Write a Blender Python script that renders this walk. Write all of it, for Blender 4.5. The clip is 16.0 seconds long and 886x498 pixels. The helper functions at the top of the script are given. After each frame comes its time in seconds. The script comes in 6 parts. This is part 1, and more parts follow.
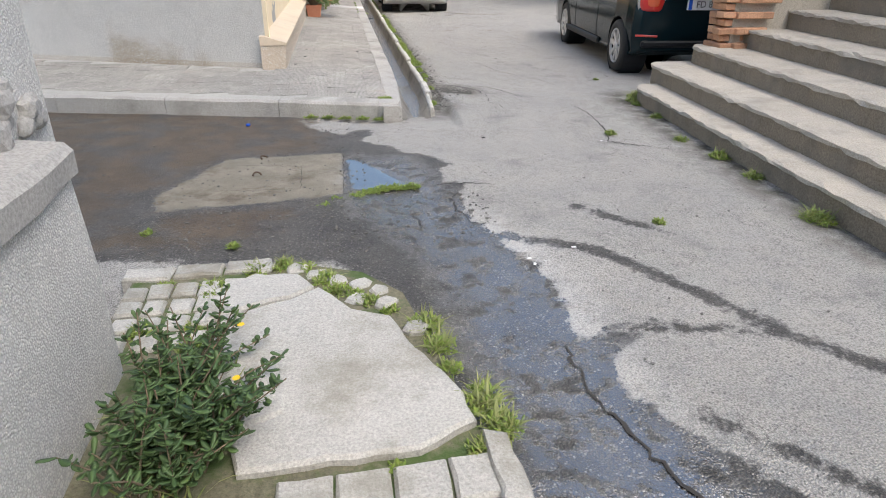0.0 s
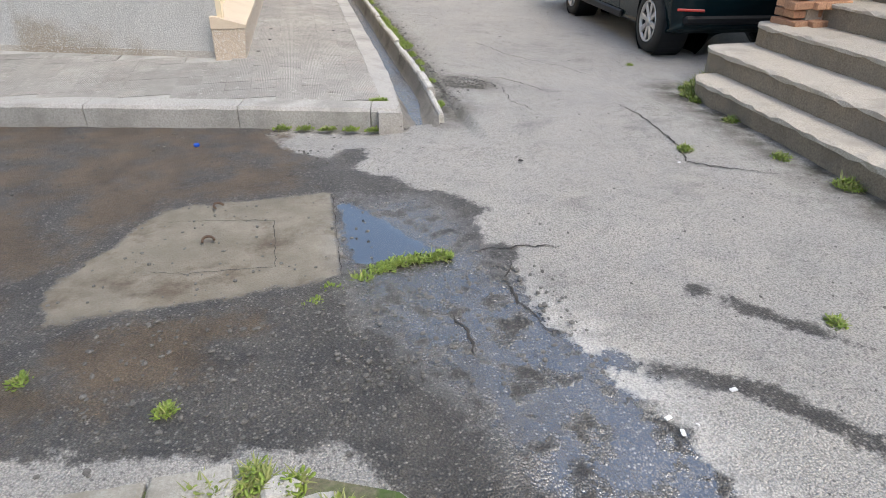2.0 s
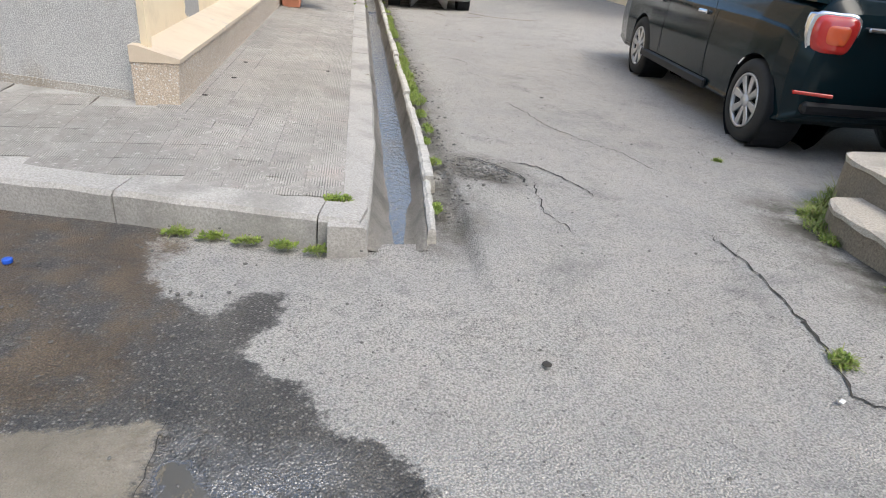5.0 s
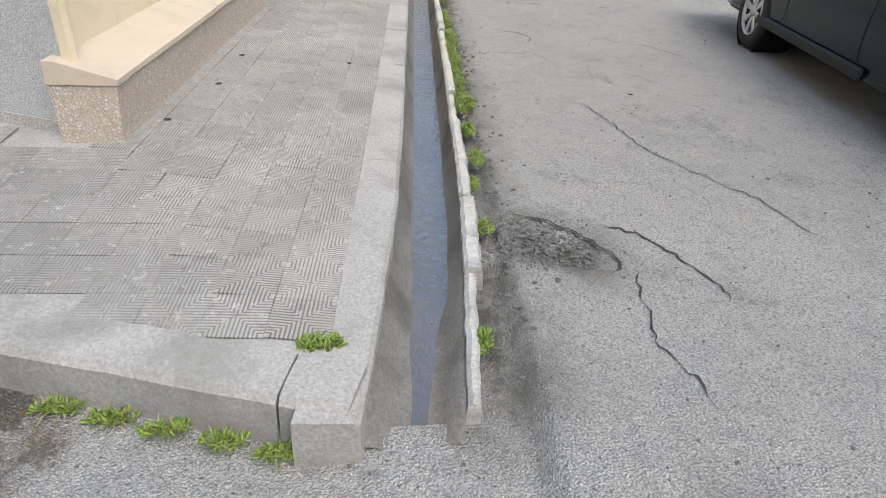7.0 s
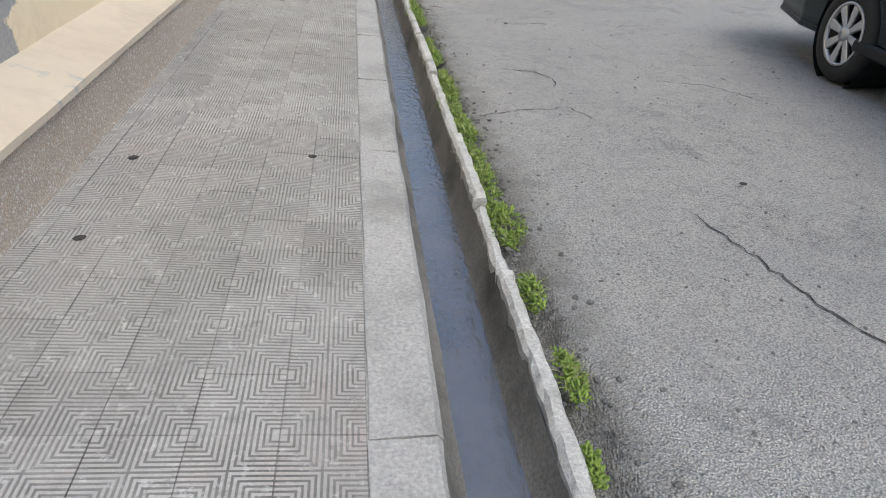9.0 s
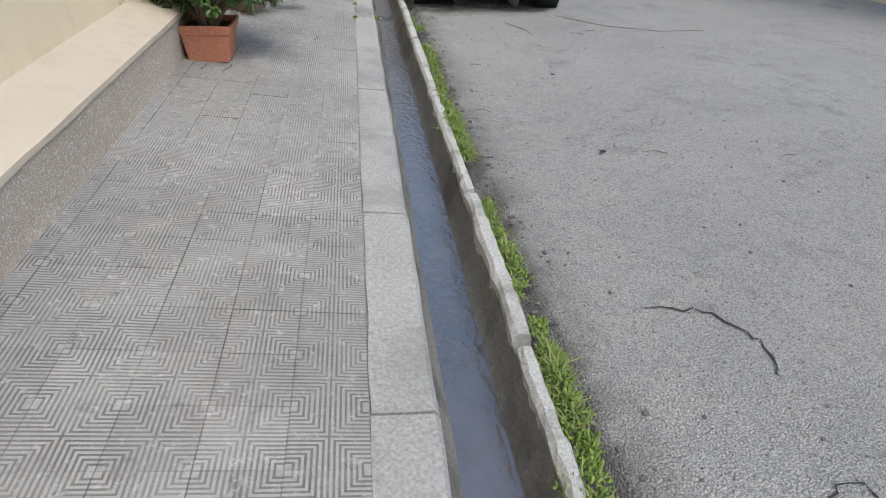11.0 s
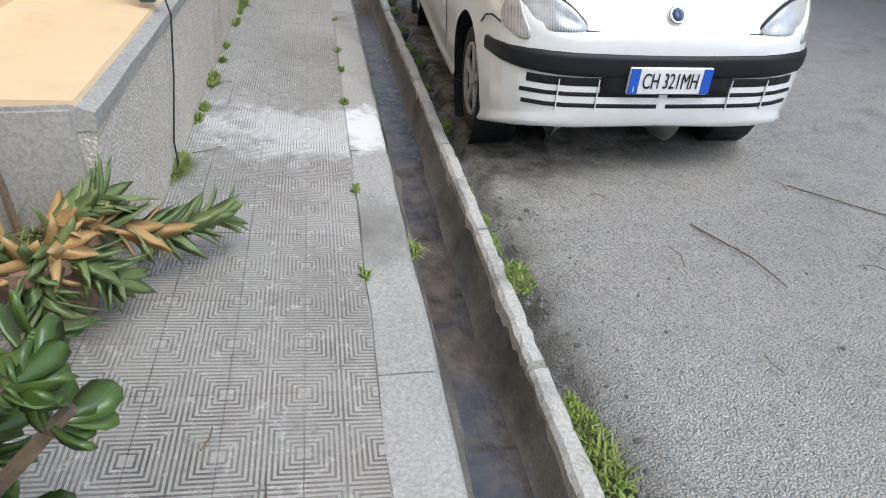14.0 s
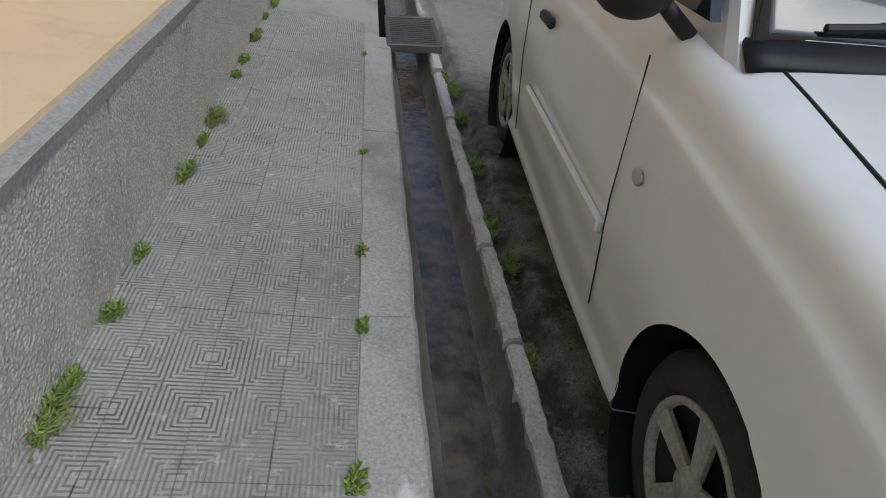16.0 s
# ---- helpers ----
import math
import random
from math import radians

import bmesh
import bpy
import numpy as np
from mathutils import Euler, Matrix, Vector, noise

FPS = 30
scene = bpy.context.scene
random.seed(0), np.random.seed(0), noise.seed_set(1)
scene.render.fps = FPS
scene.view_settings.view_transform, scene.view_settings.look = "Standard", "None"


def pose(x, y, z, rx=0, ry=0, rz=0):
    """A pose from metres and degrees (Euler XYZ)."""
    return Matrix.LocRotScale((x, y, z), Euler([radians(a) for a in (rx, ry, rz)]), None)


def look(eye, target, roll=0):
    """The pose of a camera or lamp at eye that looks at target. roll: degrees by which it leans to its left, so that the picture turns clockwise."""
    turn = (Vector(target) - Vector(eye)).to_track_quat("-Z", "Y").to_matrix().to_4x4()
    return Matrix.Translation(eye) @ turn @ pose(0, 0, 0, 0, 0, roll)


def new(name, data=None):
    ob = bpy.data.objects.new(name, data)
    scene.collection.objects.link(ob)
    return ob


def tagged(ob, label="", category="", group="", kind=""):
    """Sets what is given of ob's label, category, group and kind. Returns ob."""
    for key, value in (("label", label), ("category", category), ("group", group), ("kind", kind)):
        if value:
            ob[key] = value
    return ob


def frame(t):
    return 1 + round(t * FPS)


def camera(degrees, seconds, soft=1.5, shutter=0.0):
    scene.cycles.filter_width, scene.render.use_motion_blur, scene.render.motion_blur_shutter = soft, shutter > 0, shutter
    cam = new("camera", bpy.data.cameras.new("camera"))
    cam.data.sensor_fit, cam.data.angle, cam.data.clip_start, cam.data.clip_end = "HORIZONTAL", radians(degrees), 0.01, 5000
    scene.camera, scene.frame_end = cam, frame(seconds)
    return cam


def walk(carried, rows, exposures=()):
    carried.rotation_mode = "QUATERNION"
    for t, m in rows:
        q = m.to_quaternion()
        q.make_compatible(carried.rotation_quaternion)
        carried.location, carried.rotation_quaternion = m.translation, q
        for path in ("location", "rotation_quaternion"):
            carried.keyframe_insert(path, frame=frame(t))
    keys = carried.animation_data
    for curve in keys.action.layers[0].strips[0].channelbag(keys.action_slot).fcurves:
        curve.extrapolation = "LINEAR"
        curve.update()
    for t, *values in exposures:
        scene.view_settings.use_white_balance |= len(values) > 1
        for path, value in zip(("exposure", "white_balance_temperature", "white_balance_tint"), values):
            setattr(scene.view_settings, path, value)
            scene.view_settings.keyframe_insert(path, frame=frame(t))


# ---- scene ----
cam = camera(70.0, 16.0, soft=1.0)
PATH = [
    (0, (-0.583, -5.614, 1.394), (-0.300, -3.834, 0.526), 0.5),
    (0.5, (-0.645, -5.234, 1.371), (-0.356, -3.487, 0.441), 1.9),
    (1, (-0.641, -4.849, 1.366), (-0.279, -3.131, 0.407), 0.4),
    (1.5, (-0.669, -4.485, 1.365), (-0.365, -2.738, 0.441), 0.6),
    (2, (-0.672, -4.142, 1.332), (-0.307, -2.426, 0.373), 0.4),
    (2.5, (-0.676, -3.863, 1.329), (-0.390, -2.147, 0.343), 0.8),
    (3, (-0.638, -3.553, 1.291), (-0.191, -1.886, 0.280), 1.0),
    (3.5, (-0.559, -3.263, 1.277), (-0.209, -1.564, 0.281), 1.9),
    (4, (-0.503, -3.003, 1.269), (-0.070, -1.307, 0.302), 2.1),
    (4.5, (-0.282, -2.730, 1.229), (0.111, -0.979, 0.346), 5.6),
    (5, (-0.127, -2.402, 1.216), (0.156, -0.632, 0.329), 5.2),
    (5.2, (-0.081, -2.245, 1.229), (0.183, -0.465, 0.356), 4.5),
    (7.3, (0.035, -0.775, 1.271), (0.130, 0.908, 0.198), 2.9),
    (7.5, (-0.019, -0.577, 1.294), (0.118, 1.091, 0.199), 0.5),
    (8, (-0.024, -0.204, 1.314), (0.023, 1.424, 0.154), 0.7),
    (8.5, (-0.116, 0.166, 1.281), (-0.059, 1.831, 0.174), -2.3),
    (9, (-0.169, 0.675, 1.175), (0.081, 2.355, 0.119), 2.8),
    (9.5, (-0.218, 1.244, 1.184), (0.043, 2.937, 0.152), 1.7),
    (9.7, (-0.226, 1.451, 1.214), (0.056, 3.142, 0.185), 0.4),
    (11.8, (-0.179, 4.272, 1.239), (0.085, 5.931, 0.153), 5.3),
    (12.5, (-0.233, 5.198, 1.356), (0.014, 6.823, 0.217), 1.4),
    (13, (-0.204, 5.830, 1.374), (0.097, 7.448, 0.238), 0.2),
    (13.5, (-0.217, 6.398, 1.355), (0.101, 8.009, 0.213), 3.5),
    (14, (-0.277, 6.999, 1.300), (0.073, 8.632, 0.199), 3.9),
    (14.5, (-0.235, 7.584, 1.368), (0.124, 9.215, 0.267), 5.2),
    (15, (-0.229, 8.108, 1.351), (0.109, 9.743, 0.251), 5.6),
    (15.5, (-0.217, 8.619, 1.317), (0.156, 10.253, 0.227), 5.0),
    (16, (-0.173, 9.333, 1.290), (0.087, 10.986, 0.194), 6.1),
]
walk(cam, [(t, look(eye, target, roll)) for t, eye, target, roll in PATH],
     exposures=[(0.0, 0.88, 6500, 7), (5.0, 0.9, 6480, 6), (8.0, 0.62, 6250, 5), (9.5, 0.45, 6050, 5), (12.5, 0.42, 5900, 4), (14.0, 0.55, 5850, 4), (15.0, 0.15, 5780, 4), (15.5, -0.15, 5720, 3), (16.0, -0.22, 5700, 3)])

# ---- world, sun ----
world = bpy.data.worlds.new("world")
scene.world = world
world.use_nodes = True
sky = world.node_tree.nodes.new("ShaderNodeTexSky")
sky.sky_type, sky.sun_disc = "NISHITA", False
sky.sun_elevation, sky.sun_rotation = radians(55), radians(150)
sky.dust_density, sky.ozone_density = 3.0, 1.0
back = world.node_tree.nodes["Background"]
back.inputs["Strength"].default_value = 0.2
world.node_tree.links.new(sky.outputs[0], back.inputs["Color"])
sun = new("sun", bpy.data.lights.new("sun", "SUN"))
sun.data.energy, sun.data.angle, sun.data.color = 0.7, radians(30), (1.0, 0.97, 0.93)
sun.matrix_world = look((3, -4, 8), (0, 0, 0))

# ---- plan to metres: the plan's lines beside the gutter run along y ----
PLAN = Matrix(((1.1792, 0, 0, 0), (0.0662, 1.2947, 0, 0), (0, 0, 1.1904, 0), (0, 0, 0, 1)))
SHAPE = [PLAN]

# ---- materials ----


def nodes_of(name):
    m = bpy.data.materials.new(name)
    m.use_nodes = True
    nt = m.node_tree
    return m, nt, nt.nodes["Principled BSDF"]


def add(nt, kind, **vals):
    n = nt.nodes.new("ShaderNode" + kind)
    for k, v in vals.items():
        n.inputs[k.replace("_", " ")].default_value = v
    return n


def coords(nt, which="Object"):
    return nt.nodes.new("ShaderNodeTexCoord").outputs[which]


GRAIN = 0.8


def position(nt):
    """World position, in the unit that the grain sizes below are given in."""
    n = nt.nodes.new("ShaderNodeVectorMath")
    n.operation = "SCALE"
    nt.links.new(nt.nodes.new("ShaderNodeNewGeometry").outputs["Position"], n.inputs[0])
    n.inputs["Scale"].default_value = GRAIN
    return n.outputs[0]


def noise_of(nt, vec, scale, detail=5.0, rough=0.6):
    n = add(nt, "TexNoise", Scale=scale, Detail=detail, Roughness=rough)
    nt.links.new(vec, n.inputs["Vector"])
    return n.outputs["Fac"]


def ramp(nt, fac, a, b):
    n = nt.nodes.new("ShaderNodeMapRange")
    nt.links.new(fac, n.inputs["Value"])
    n.inputs["From Min"].default_value, n.inputs["From Max"].default_value = a, b
    return n.outputs["Result"]


def calc(nt, op, a, b):
    n = nt.nodes.new("ShaderNodeMath")
    n.operation = op
    for i, v in enumerate((a, b)):
        if isinstance(v, (int, float)):
            n.inputs[i].default_value = v
        else:
            nt.links.new(v, n.inputs[i])
    return n.outputs[0]


def mix(nt, fac, a, b, kind="MIX"):
    n = nt.nodes.new("ShaderNodeMix")
    n.data_type, n.blend_type = "RGBA", kind
    for s, v in ((n.inputs[0], fac), (n.inputs[6], a), (n.inputs[7], b)):
        if isinstance(v, (int, float)):
            s.default_value = v
        elif isinstance(v, tuple):
            s.default_value = (*v, 1)
        else:
            nt.links.new(v, s)
    return n.outputs[2]


def bump(nt, bsdf, height, strength, dist=0.01):
    n = add(nt, "Bump", Strength=strength, Distance=dist)
    nt.links.new(height, n.inputs["Height"])
    nt.links.new(n.outputs[0], bsdf.inputs["Normal"])


def surface(name, c1, c2, big=3.0, fine=90.0, rough=0.85, relief=0.4, depth=0.004, stain=None, stain_at=(0.55, 0.75), stain_scale=1.3, metal=0.0, vary=0.0, spilt=None):
    """Two-tone surface with broad mottling, fine grain, optional stains."""
    m, nt, b = nodes_of(name)
    v = position(nt)
    broad, grain = noise_of(nt, v, big), noise_of(nt, v, fine, 4.0, 0.7)
    col = mix(nt, ramp(nt, broad, 0.3, 0.7), c1, c2)
    col = mix(nt, 0.55, col, mix(nt, ramp(nt, grain, 0.3, 0.7), tuple(x * 0.6 for x in c1), tuple(min(x * 1.3, 0.9) for x in c2)))
    if stain:
        col = mix(nt, ramp(nt, noise_of(nt, v, stain_scale, 8.0, 0.65), *stain_at), col, stain)
    if spilt:
        col = mix(nt, spill(nt, v, *spilt), col, (0.74, 0.73, 0.71))
    if vary:
        r = nt.nodes.new("ShaderNodeObjectInfo").outputs["Random"]
        h = add(nt, "HueSaturation")
        nt.links.new(calc(nt, "ADD", calc(nt, "MULTIPLY", r, vary), 1 - vary / 2), h.inputs["Value"])
        nt.links.new(col, h.inputs["Color"])
        col = h.outputs[0]
    nt.links.new(col, b.inputs["Base Color"])
    b.inputs["Roughness"].default_value, b.inputs["Metallic"].default_value = rough, metal
    if relief:
        bump(nt, b, calc(nt, "ADD", grain, calc(nt, "MULTIPLY", broad, 0.6)), relief, depth)
    return m


def road_material():
    m, nt, b = nodes_of("worn_asphalt")
    v = position(nt)

    def attr(n):
        a = nt.nodes.new("ShaderNodeAttribute")
        a.attribute_name = n
        return a.outputs["Fac"]
    wob = calc(nt, "ADD", calc(nt, "MULTIPLY", calc(nt, "SUBTRACT", noise_of(nt, v, 9.0, 6.0, 0.65), 0.5), 0.17),
               calc(nt, "MULTIPLY", calc(nt, "SUBTRACT", noise_of(nt, v, 45.0, 4.0, 0.75), 0.5), 0.10))

    def mask(n, soft=0.012, k=1.0):
        return ramp(nt, calc(nt, "ADD", attr(n), calc(nt, "MULTIPLY", wob, k)), -soft, soft)
    stone = add(nt, "TexVoronoi", Scale=165.0)
    nt.links.new(v, stone.inputs["Vector"])
    speck = ramp(nt, stone.outputs["Distance"], 0.15, 0.7)
    grain = noise_of(nt, v, 170.0, 4.0, 0.75)
    broad = noise_of(nt, v, 0.9, 7.0, 0.6)
    mid = noise_of(nt, v, 6.0, 6.0, 0.65)
    dry = mix(nt, ramp(nt, broad, 0.32, 0.68), (0.42, 0.408, 0.388), (0.56, 0.536, 0.492))
    dry = mix(nt, ramp(nt, mid, 0.42, 0.75), dry, (0.54, 0.51, 0.46))
    dry = mix(nt, ramp(nt, noise_of(nt, v, 2.3, 8.0, 0.7), 0.56, 0.72), dry, (0.28, 0.272, 0.26))
    dry = mix(nt, ramp(nt, stone.outputs["Color"], 0.80, 0.9), dry, (0.52, 0.50, 0.46))
    dry = mix(nt, calc(nt, "MULTIPLY", calc(nt, "MULTIPLY", speck, ramp(nt, noise_of(nt, v, 130.0, 3.0, 0.7), 0.3, 0.55)), 0.68), dry, (0.10, 0.098, 0.094))
    dry = mix(nt, calc(nt, "MULTIPLY", ramp(nt, grain, 0.56, 0.70), 0.75), dry, (0.66, 0.64, 0.60))
    pit = add(nt, "TexVoronoi", Scale=34.0)
    nt.links.new(v, pit.inputs["Vector"])
    dry = mix(nt, calc(nt, "MULTIPLY", ramp(nt, pit.outputs["Distance"], 0.16, 0.08), 0.75), dry, (0.09, 0.088, 0.085))
    dry = mix(nt, calc(nt, "MULTIPLY", ramp(nt, noise_of(nt, v, 17.0, 8.0, 0.75), 0.54, 0.66), 0.45), dry, (0.20, 0.195, 0.185))
    seam = add(nt, "TexNoise", Scale=2.1, Detail=9.0, Roughness=0.72)
    nt.links.new(v, seam.inputs["Vector"])
    hair = ramp(nt, calc(nt, "ABSOLUTE", calc(nt, "SUBTRACT", seam.outputs["Fac"], 0.5), 0), 0.0045, 0.001)
    hair = calc(nt, "MULTIPLY", hair, ramp(nt, noise_of(nt, v, 1.1, 3.0, 0.5), 0.5, 0.6))
    dry = mix(nt, calc(nt, "MULTIPLY", hair, 0.8), dry, (0.06, 0.057, 0.052))
    wet = mix(nt, ramp(nt, mid, 0.35, 0.7), (0.08, 0.077, 0.075), (0.18, 0.165, 0.145))
    wet = mix(nt, ramp(nt, stone.outputs["Color"], 0.74, 0.86), wet, (0.36, 0.34, 0.31))
    wet = mix(nt, calc(nt, "MULTIPLY", speck, 0.7), wet, (0.028, 0.028, 0.028))
    mud = mix(nt, ramp(nt, mid, 0.35, 0.65), (0.10, 0.070, 0.043), (0.21, 0.152, 0.095))
    mud = mix(nt, calc(nt, "MULTIPLY", speck, 0.5), mud, (0.03, 0.024, 0.018))
    mud = mix(nt, ramp(nt, noise_of(nt, v, 26.0, 6.0, 0.7), 0.58, 0.66), mud, (0.05, 0.045, 0.04))
    slab = mix(nt, ramp(nt, mid, 0.3, 0.7), (0.165, 0.148, 0.113), (0.28, 0.256, 0.205))
    slab = mix(nt, ramp(nt, noise_of(nt, v, 4.5, 8.0, 0.7), 0.52, 0.66), slab, (0.12, 0.095, 0.068))
    slab = mix(nt, calc(nt, "MULTIPLY", speck, 0.25), slab, (0.15, 0.12, 0.09))
    m_wet, m_mud, m_slab, m_pud = mask("wet"), mask("mud", 0.06, 2.6), mask("slab", 0.012, 0.75), mask("puddle", 0.01, 0.5)
    m_mud = calc(nt, "MULTIPLY", m_mud, ramp(nt, noise_of(nt, v, 3.1, 8.0, 0.68), 0.42, 0.52))
    col = mix(nt, m_wet, dry, wet)
    col = mix(nt, calc(nt, "MULTIPLY", m_mud, 0.85), col, mud)
    col = mix(nt, m_slab, col, slab)
    col = mix(nt, calc(nt, "MULTIPLY", m_pud, 0.8), col, (0.03, 0.028, 0.025))
    # Dirt mask; under the white car it also puts shade into the colour.
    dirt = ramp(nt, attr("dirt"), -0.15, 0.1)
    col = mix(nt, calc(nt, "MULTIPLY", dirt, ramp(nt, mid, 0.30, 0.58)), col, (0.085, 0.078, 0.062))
    nt.links.new(col, b.inputs["Base Color"])
    # gloss: running water shines in patches, puddles are mirrors
    flow = mask("flow", 0.09, 1.3)
    shine = calc(nt, "MULTIPLY", flow, ramp(nt, noise_of(nt, v, 11.0, 5.0, 0.65), 0.38, 0.5))
    r_wet = calc(nt, "SUBTRACT", 0.46, calc(nt, "MULTIPLY", shine, 0.34))
    rough = calc(nt, "ADD", calc(nt, "MULTIPLY", m_wet, r_wet), calc(nt, "MULTIPLY", calc(nt, "SUBTRACT", 1.0, m_wet), 0.93))
    rough = calc(nt, "MAXIMUM", rough, calc(nt, "MULTIPLY", m_slab, 0.85))
    rough = calc(nt, "MULTIPLY", rough, calc(nt, "SUBTRACT", 1.0, calc(nt, "MULTIPLY", m_pud, 0.93)))
    nt.links.new(rough, b.inputs["Roughness"])
    nt.links.new(calc(nt, "ADD", 1.45, calc(nt, "MULTIPLY", calc(nt, "MAXIMUM", shine, m_pud), 1.35)), b.inputs["IOR"])
    hgt = calc(nt, "ADD", calc(nt, "MULTIPLY", calc(nt, "SUBTRACT", 1.0, speck), 1.0), calc(nt, "MULTIPLY", grain, 0.5))
    hgt = calc(nt, "MULTIPLY", hgt, calc(nt, "SUBTRACT", 1.0, calc(nt, "MULTIPLY", m_pud, 0.97)))
    hgt = calc(nt, "MULTIPLY", hgt, calc(nt, "SUBTRACT", 1.0, calc(nt, "MULTIPLY", m_slab, 0.6)))
    hgt = calc(nt, "MULTIPLY", hgt, calc(nt, "SUBTRACT", 1.0, calc(nt, "MULTIPLY", shine, 0.78)))
    bump(nt, b, hgt, 0.9, 0.007)
    return m


def spill(nt, v, cx, cy, rx, ry):
    """Where the whitewash was spilt: a ragged patch."""
    at = PLAN @ Vector((cx, cy, 0)) * GRAIN
    rx, ry = rx * PLAN[0][0] * GRAIN, ry * PLAN[1][1] * GRAIN
    mp = add(nt, "Mapping", Location=(-at.x / rx, -at.y / ry, 0), Scale=(1 / rx, 1 / ry, 0))
    nt.links.new(v, mp.inputs[0])
    ln = nt.nodes.new("ShaderNodeVectorMath")
    ln.operation = "LENGTH"
    nt.links.new(mp.outputs[0], ln.inputs[0])
    ragged = calc(nt, "MULTIPLY", calc(nt, "SUBTRACT", noise_of(nt, v, 7.0, 8.0, 0.7), 0.5), 3.2)
    return ramp(nt, calc(nt, "ADD", calc(nt, "SUBTRACT", 1.0, ln.outputs["Value"]), ragged), -0.1, 0.45)


def tile_material():
    """Grooved cement tile: square rings round each corner of the tile."""
    m, nt, b = nodes_of("grooved_cement_tile")
    uv, v = coords(nt, "UV"), position(nt)
    sep = nt.nodes.new("ShaderNodeSeparateXYZ")
    nt.links.new(uv, sep.inputs[0])
    edge = [calc(nt, "SUBTRACT", 0.5, calc(nt, "ABSOLUTE", calc(nt, "SUBTRACT", sep.outputs[i], 0.5), 0)) for i in (0, 1)]
    d = calc(nt, "MAXIMUM", edge[0], edge[1])
    wave = calc(nt, "ABSOLUTE", calc(nt, "SUBTRACT", calc(nt, "FRACT", calc(nt, "MULTIPLY", d, 15.0), 0), 0.5), 0)
    ridge = ramp(nt, wave, 0.16, 0.26)
    corner = ramp(nt, d, 0.088, 0.080)
    ridge = calc(nt, "MAXIMUM", ridge, corner)
    worn = ramp(nt, noise_of(nt, v, 1.7, 7.0, 0.65), 0.60, 0.74)
    broad, grain = noise_of(nt, v, 2.2, 6.0, 0.6), noise_of(nt, v, 160.0, 4.0, 0.7)
    top = mix(nt, ramp(nt, broad, 0.3, 0.7), (0.36, 0.335, 0.30), (0.50, 0.475, 0.435))
    top = mix(nt, ramp(nt, noise_of(nt, v, 5.0, 5.0, 0.6), 0.55, 0.75), top, (0.46, 0.38, 0.335))
    top = mix(nt, calc(nt, "MULTIPLY", ramp(nt, grain, 0.35, 0.7), 0.45), top, (0.22, 0.21, 0.19))
    dust = ramp(nt, noise_of(nt, v, 0.75, 6.0, 0.6), 0.42, 0.62)
    top = mix(nt, calc(nt, "MULTIPLY", dust, 0.5), top, (0.26, 0.25, 0.23))
    groove = mix(nt, ramp(nt, noise_of(nt, v, 4.0, 5.0, 0.6), 0.3, 0.7), (0.10, 0.093, 0.083), (0.25, 0.235, 0.21))
    groove = mix(nt, calc(nt, "MULTIPLY", ramp(nt, noise_of(nt, v, 11.0, 5.0, 0.7), 0.45, 0.7), 0.7), groove, (0.31, 0.295, 0.265))
    groove = mix(nt, worn, groove, (0.36, 0.34, 0.31))
    faint = calc(nt, "MULTIPLY", ramp(nt, noise_of(nt, v, 1.3, 7.0, 0.65), 0.46, 0.66), 0.6)
    groove = mix(nt, faint, groove, (0.30, 0.285, 0.26))
    col = mix(nt, ridge, groove, top)
    col = mix(nt, calc(nt, "MULTIPLY", ramp(nt, noise_of(nt, v, 0.9, 8.0, 0.68), 0.5, 0.68), 0.55), col, (0.17, 0.16, 0.145))
    col = mix(nt, calc(nt, "MULTIPLY", ramp(nt, noise_of(nt, v, 24.0, 8.0, 0.75), 0.55, 0.66), 0.5), col, (0.13, 0.122, 0.11))
    col = mix(nt, calc(nt, "MULTIPLY", ramp(nt, noise_of(nt, v, 38.0, 6.0, 0.75), 0.57, 0.66), 0.55), col, (0.58, 0.56, 0.52))
    joint = calc(nt, "MULTIPLY", ramp(nt, calc(nt, "MINIMUM", edge[0], edge[1]), 0.010, 0.004), ramp(nt, noise_of(nt, v, 2.6, 5.0, 0.6), 0.42, 0.62))
    col = mix(nt, calc(nt, "MULTIPLY", joint, 0.7), col, (0.07, 0.064, 0.056))
    r = nt.nodes.new("ShaderNodeObjectInfo").outputs["Random"]
    h = add(nt, "HueSaturation")
    nt.links.new(calc(nt, "ADD", calc(nt, "MULTIPLY", r, 0.16), 0.92), h.inputs["Value"])
    nt.links.new(col, h.inputs["Color"])
    white = calc(nt, "MULTIPLY", spill(nt, v, -0.32, 7.58, 0.42, 0.24), calc(nt, "ADD", 0.28, calc(nt, "MULTIPLY", ridge, 0.4)))
    nt.links.new(mix(nt, white, h.outputs[0], (0.72, 0.71, 0.69)), b.inputs["Base Color"])
    b.inputs["Roughness"].default_value = 0.8
    bump(nt, b, calc(nt, "ADD", calc(nt, "MULTIPLY", ridge, calc(nt, "SUBTRACT", 1.0, calc(nt, "MULTIPLY", worn, 0.7))), calc(nt, "MULTIPLY", grain, 0.25)), 0.6, 0.004)
    return m


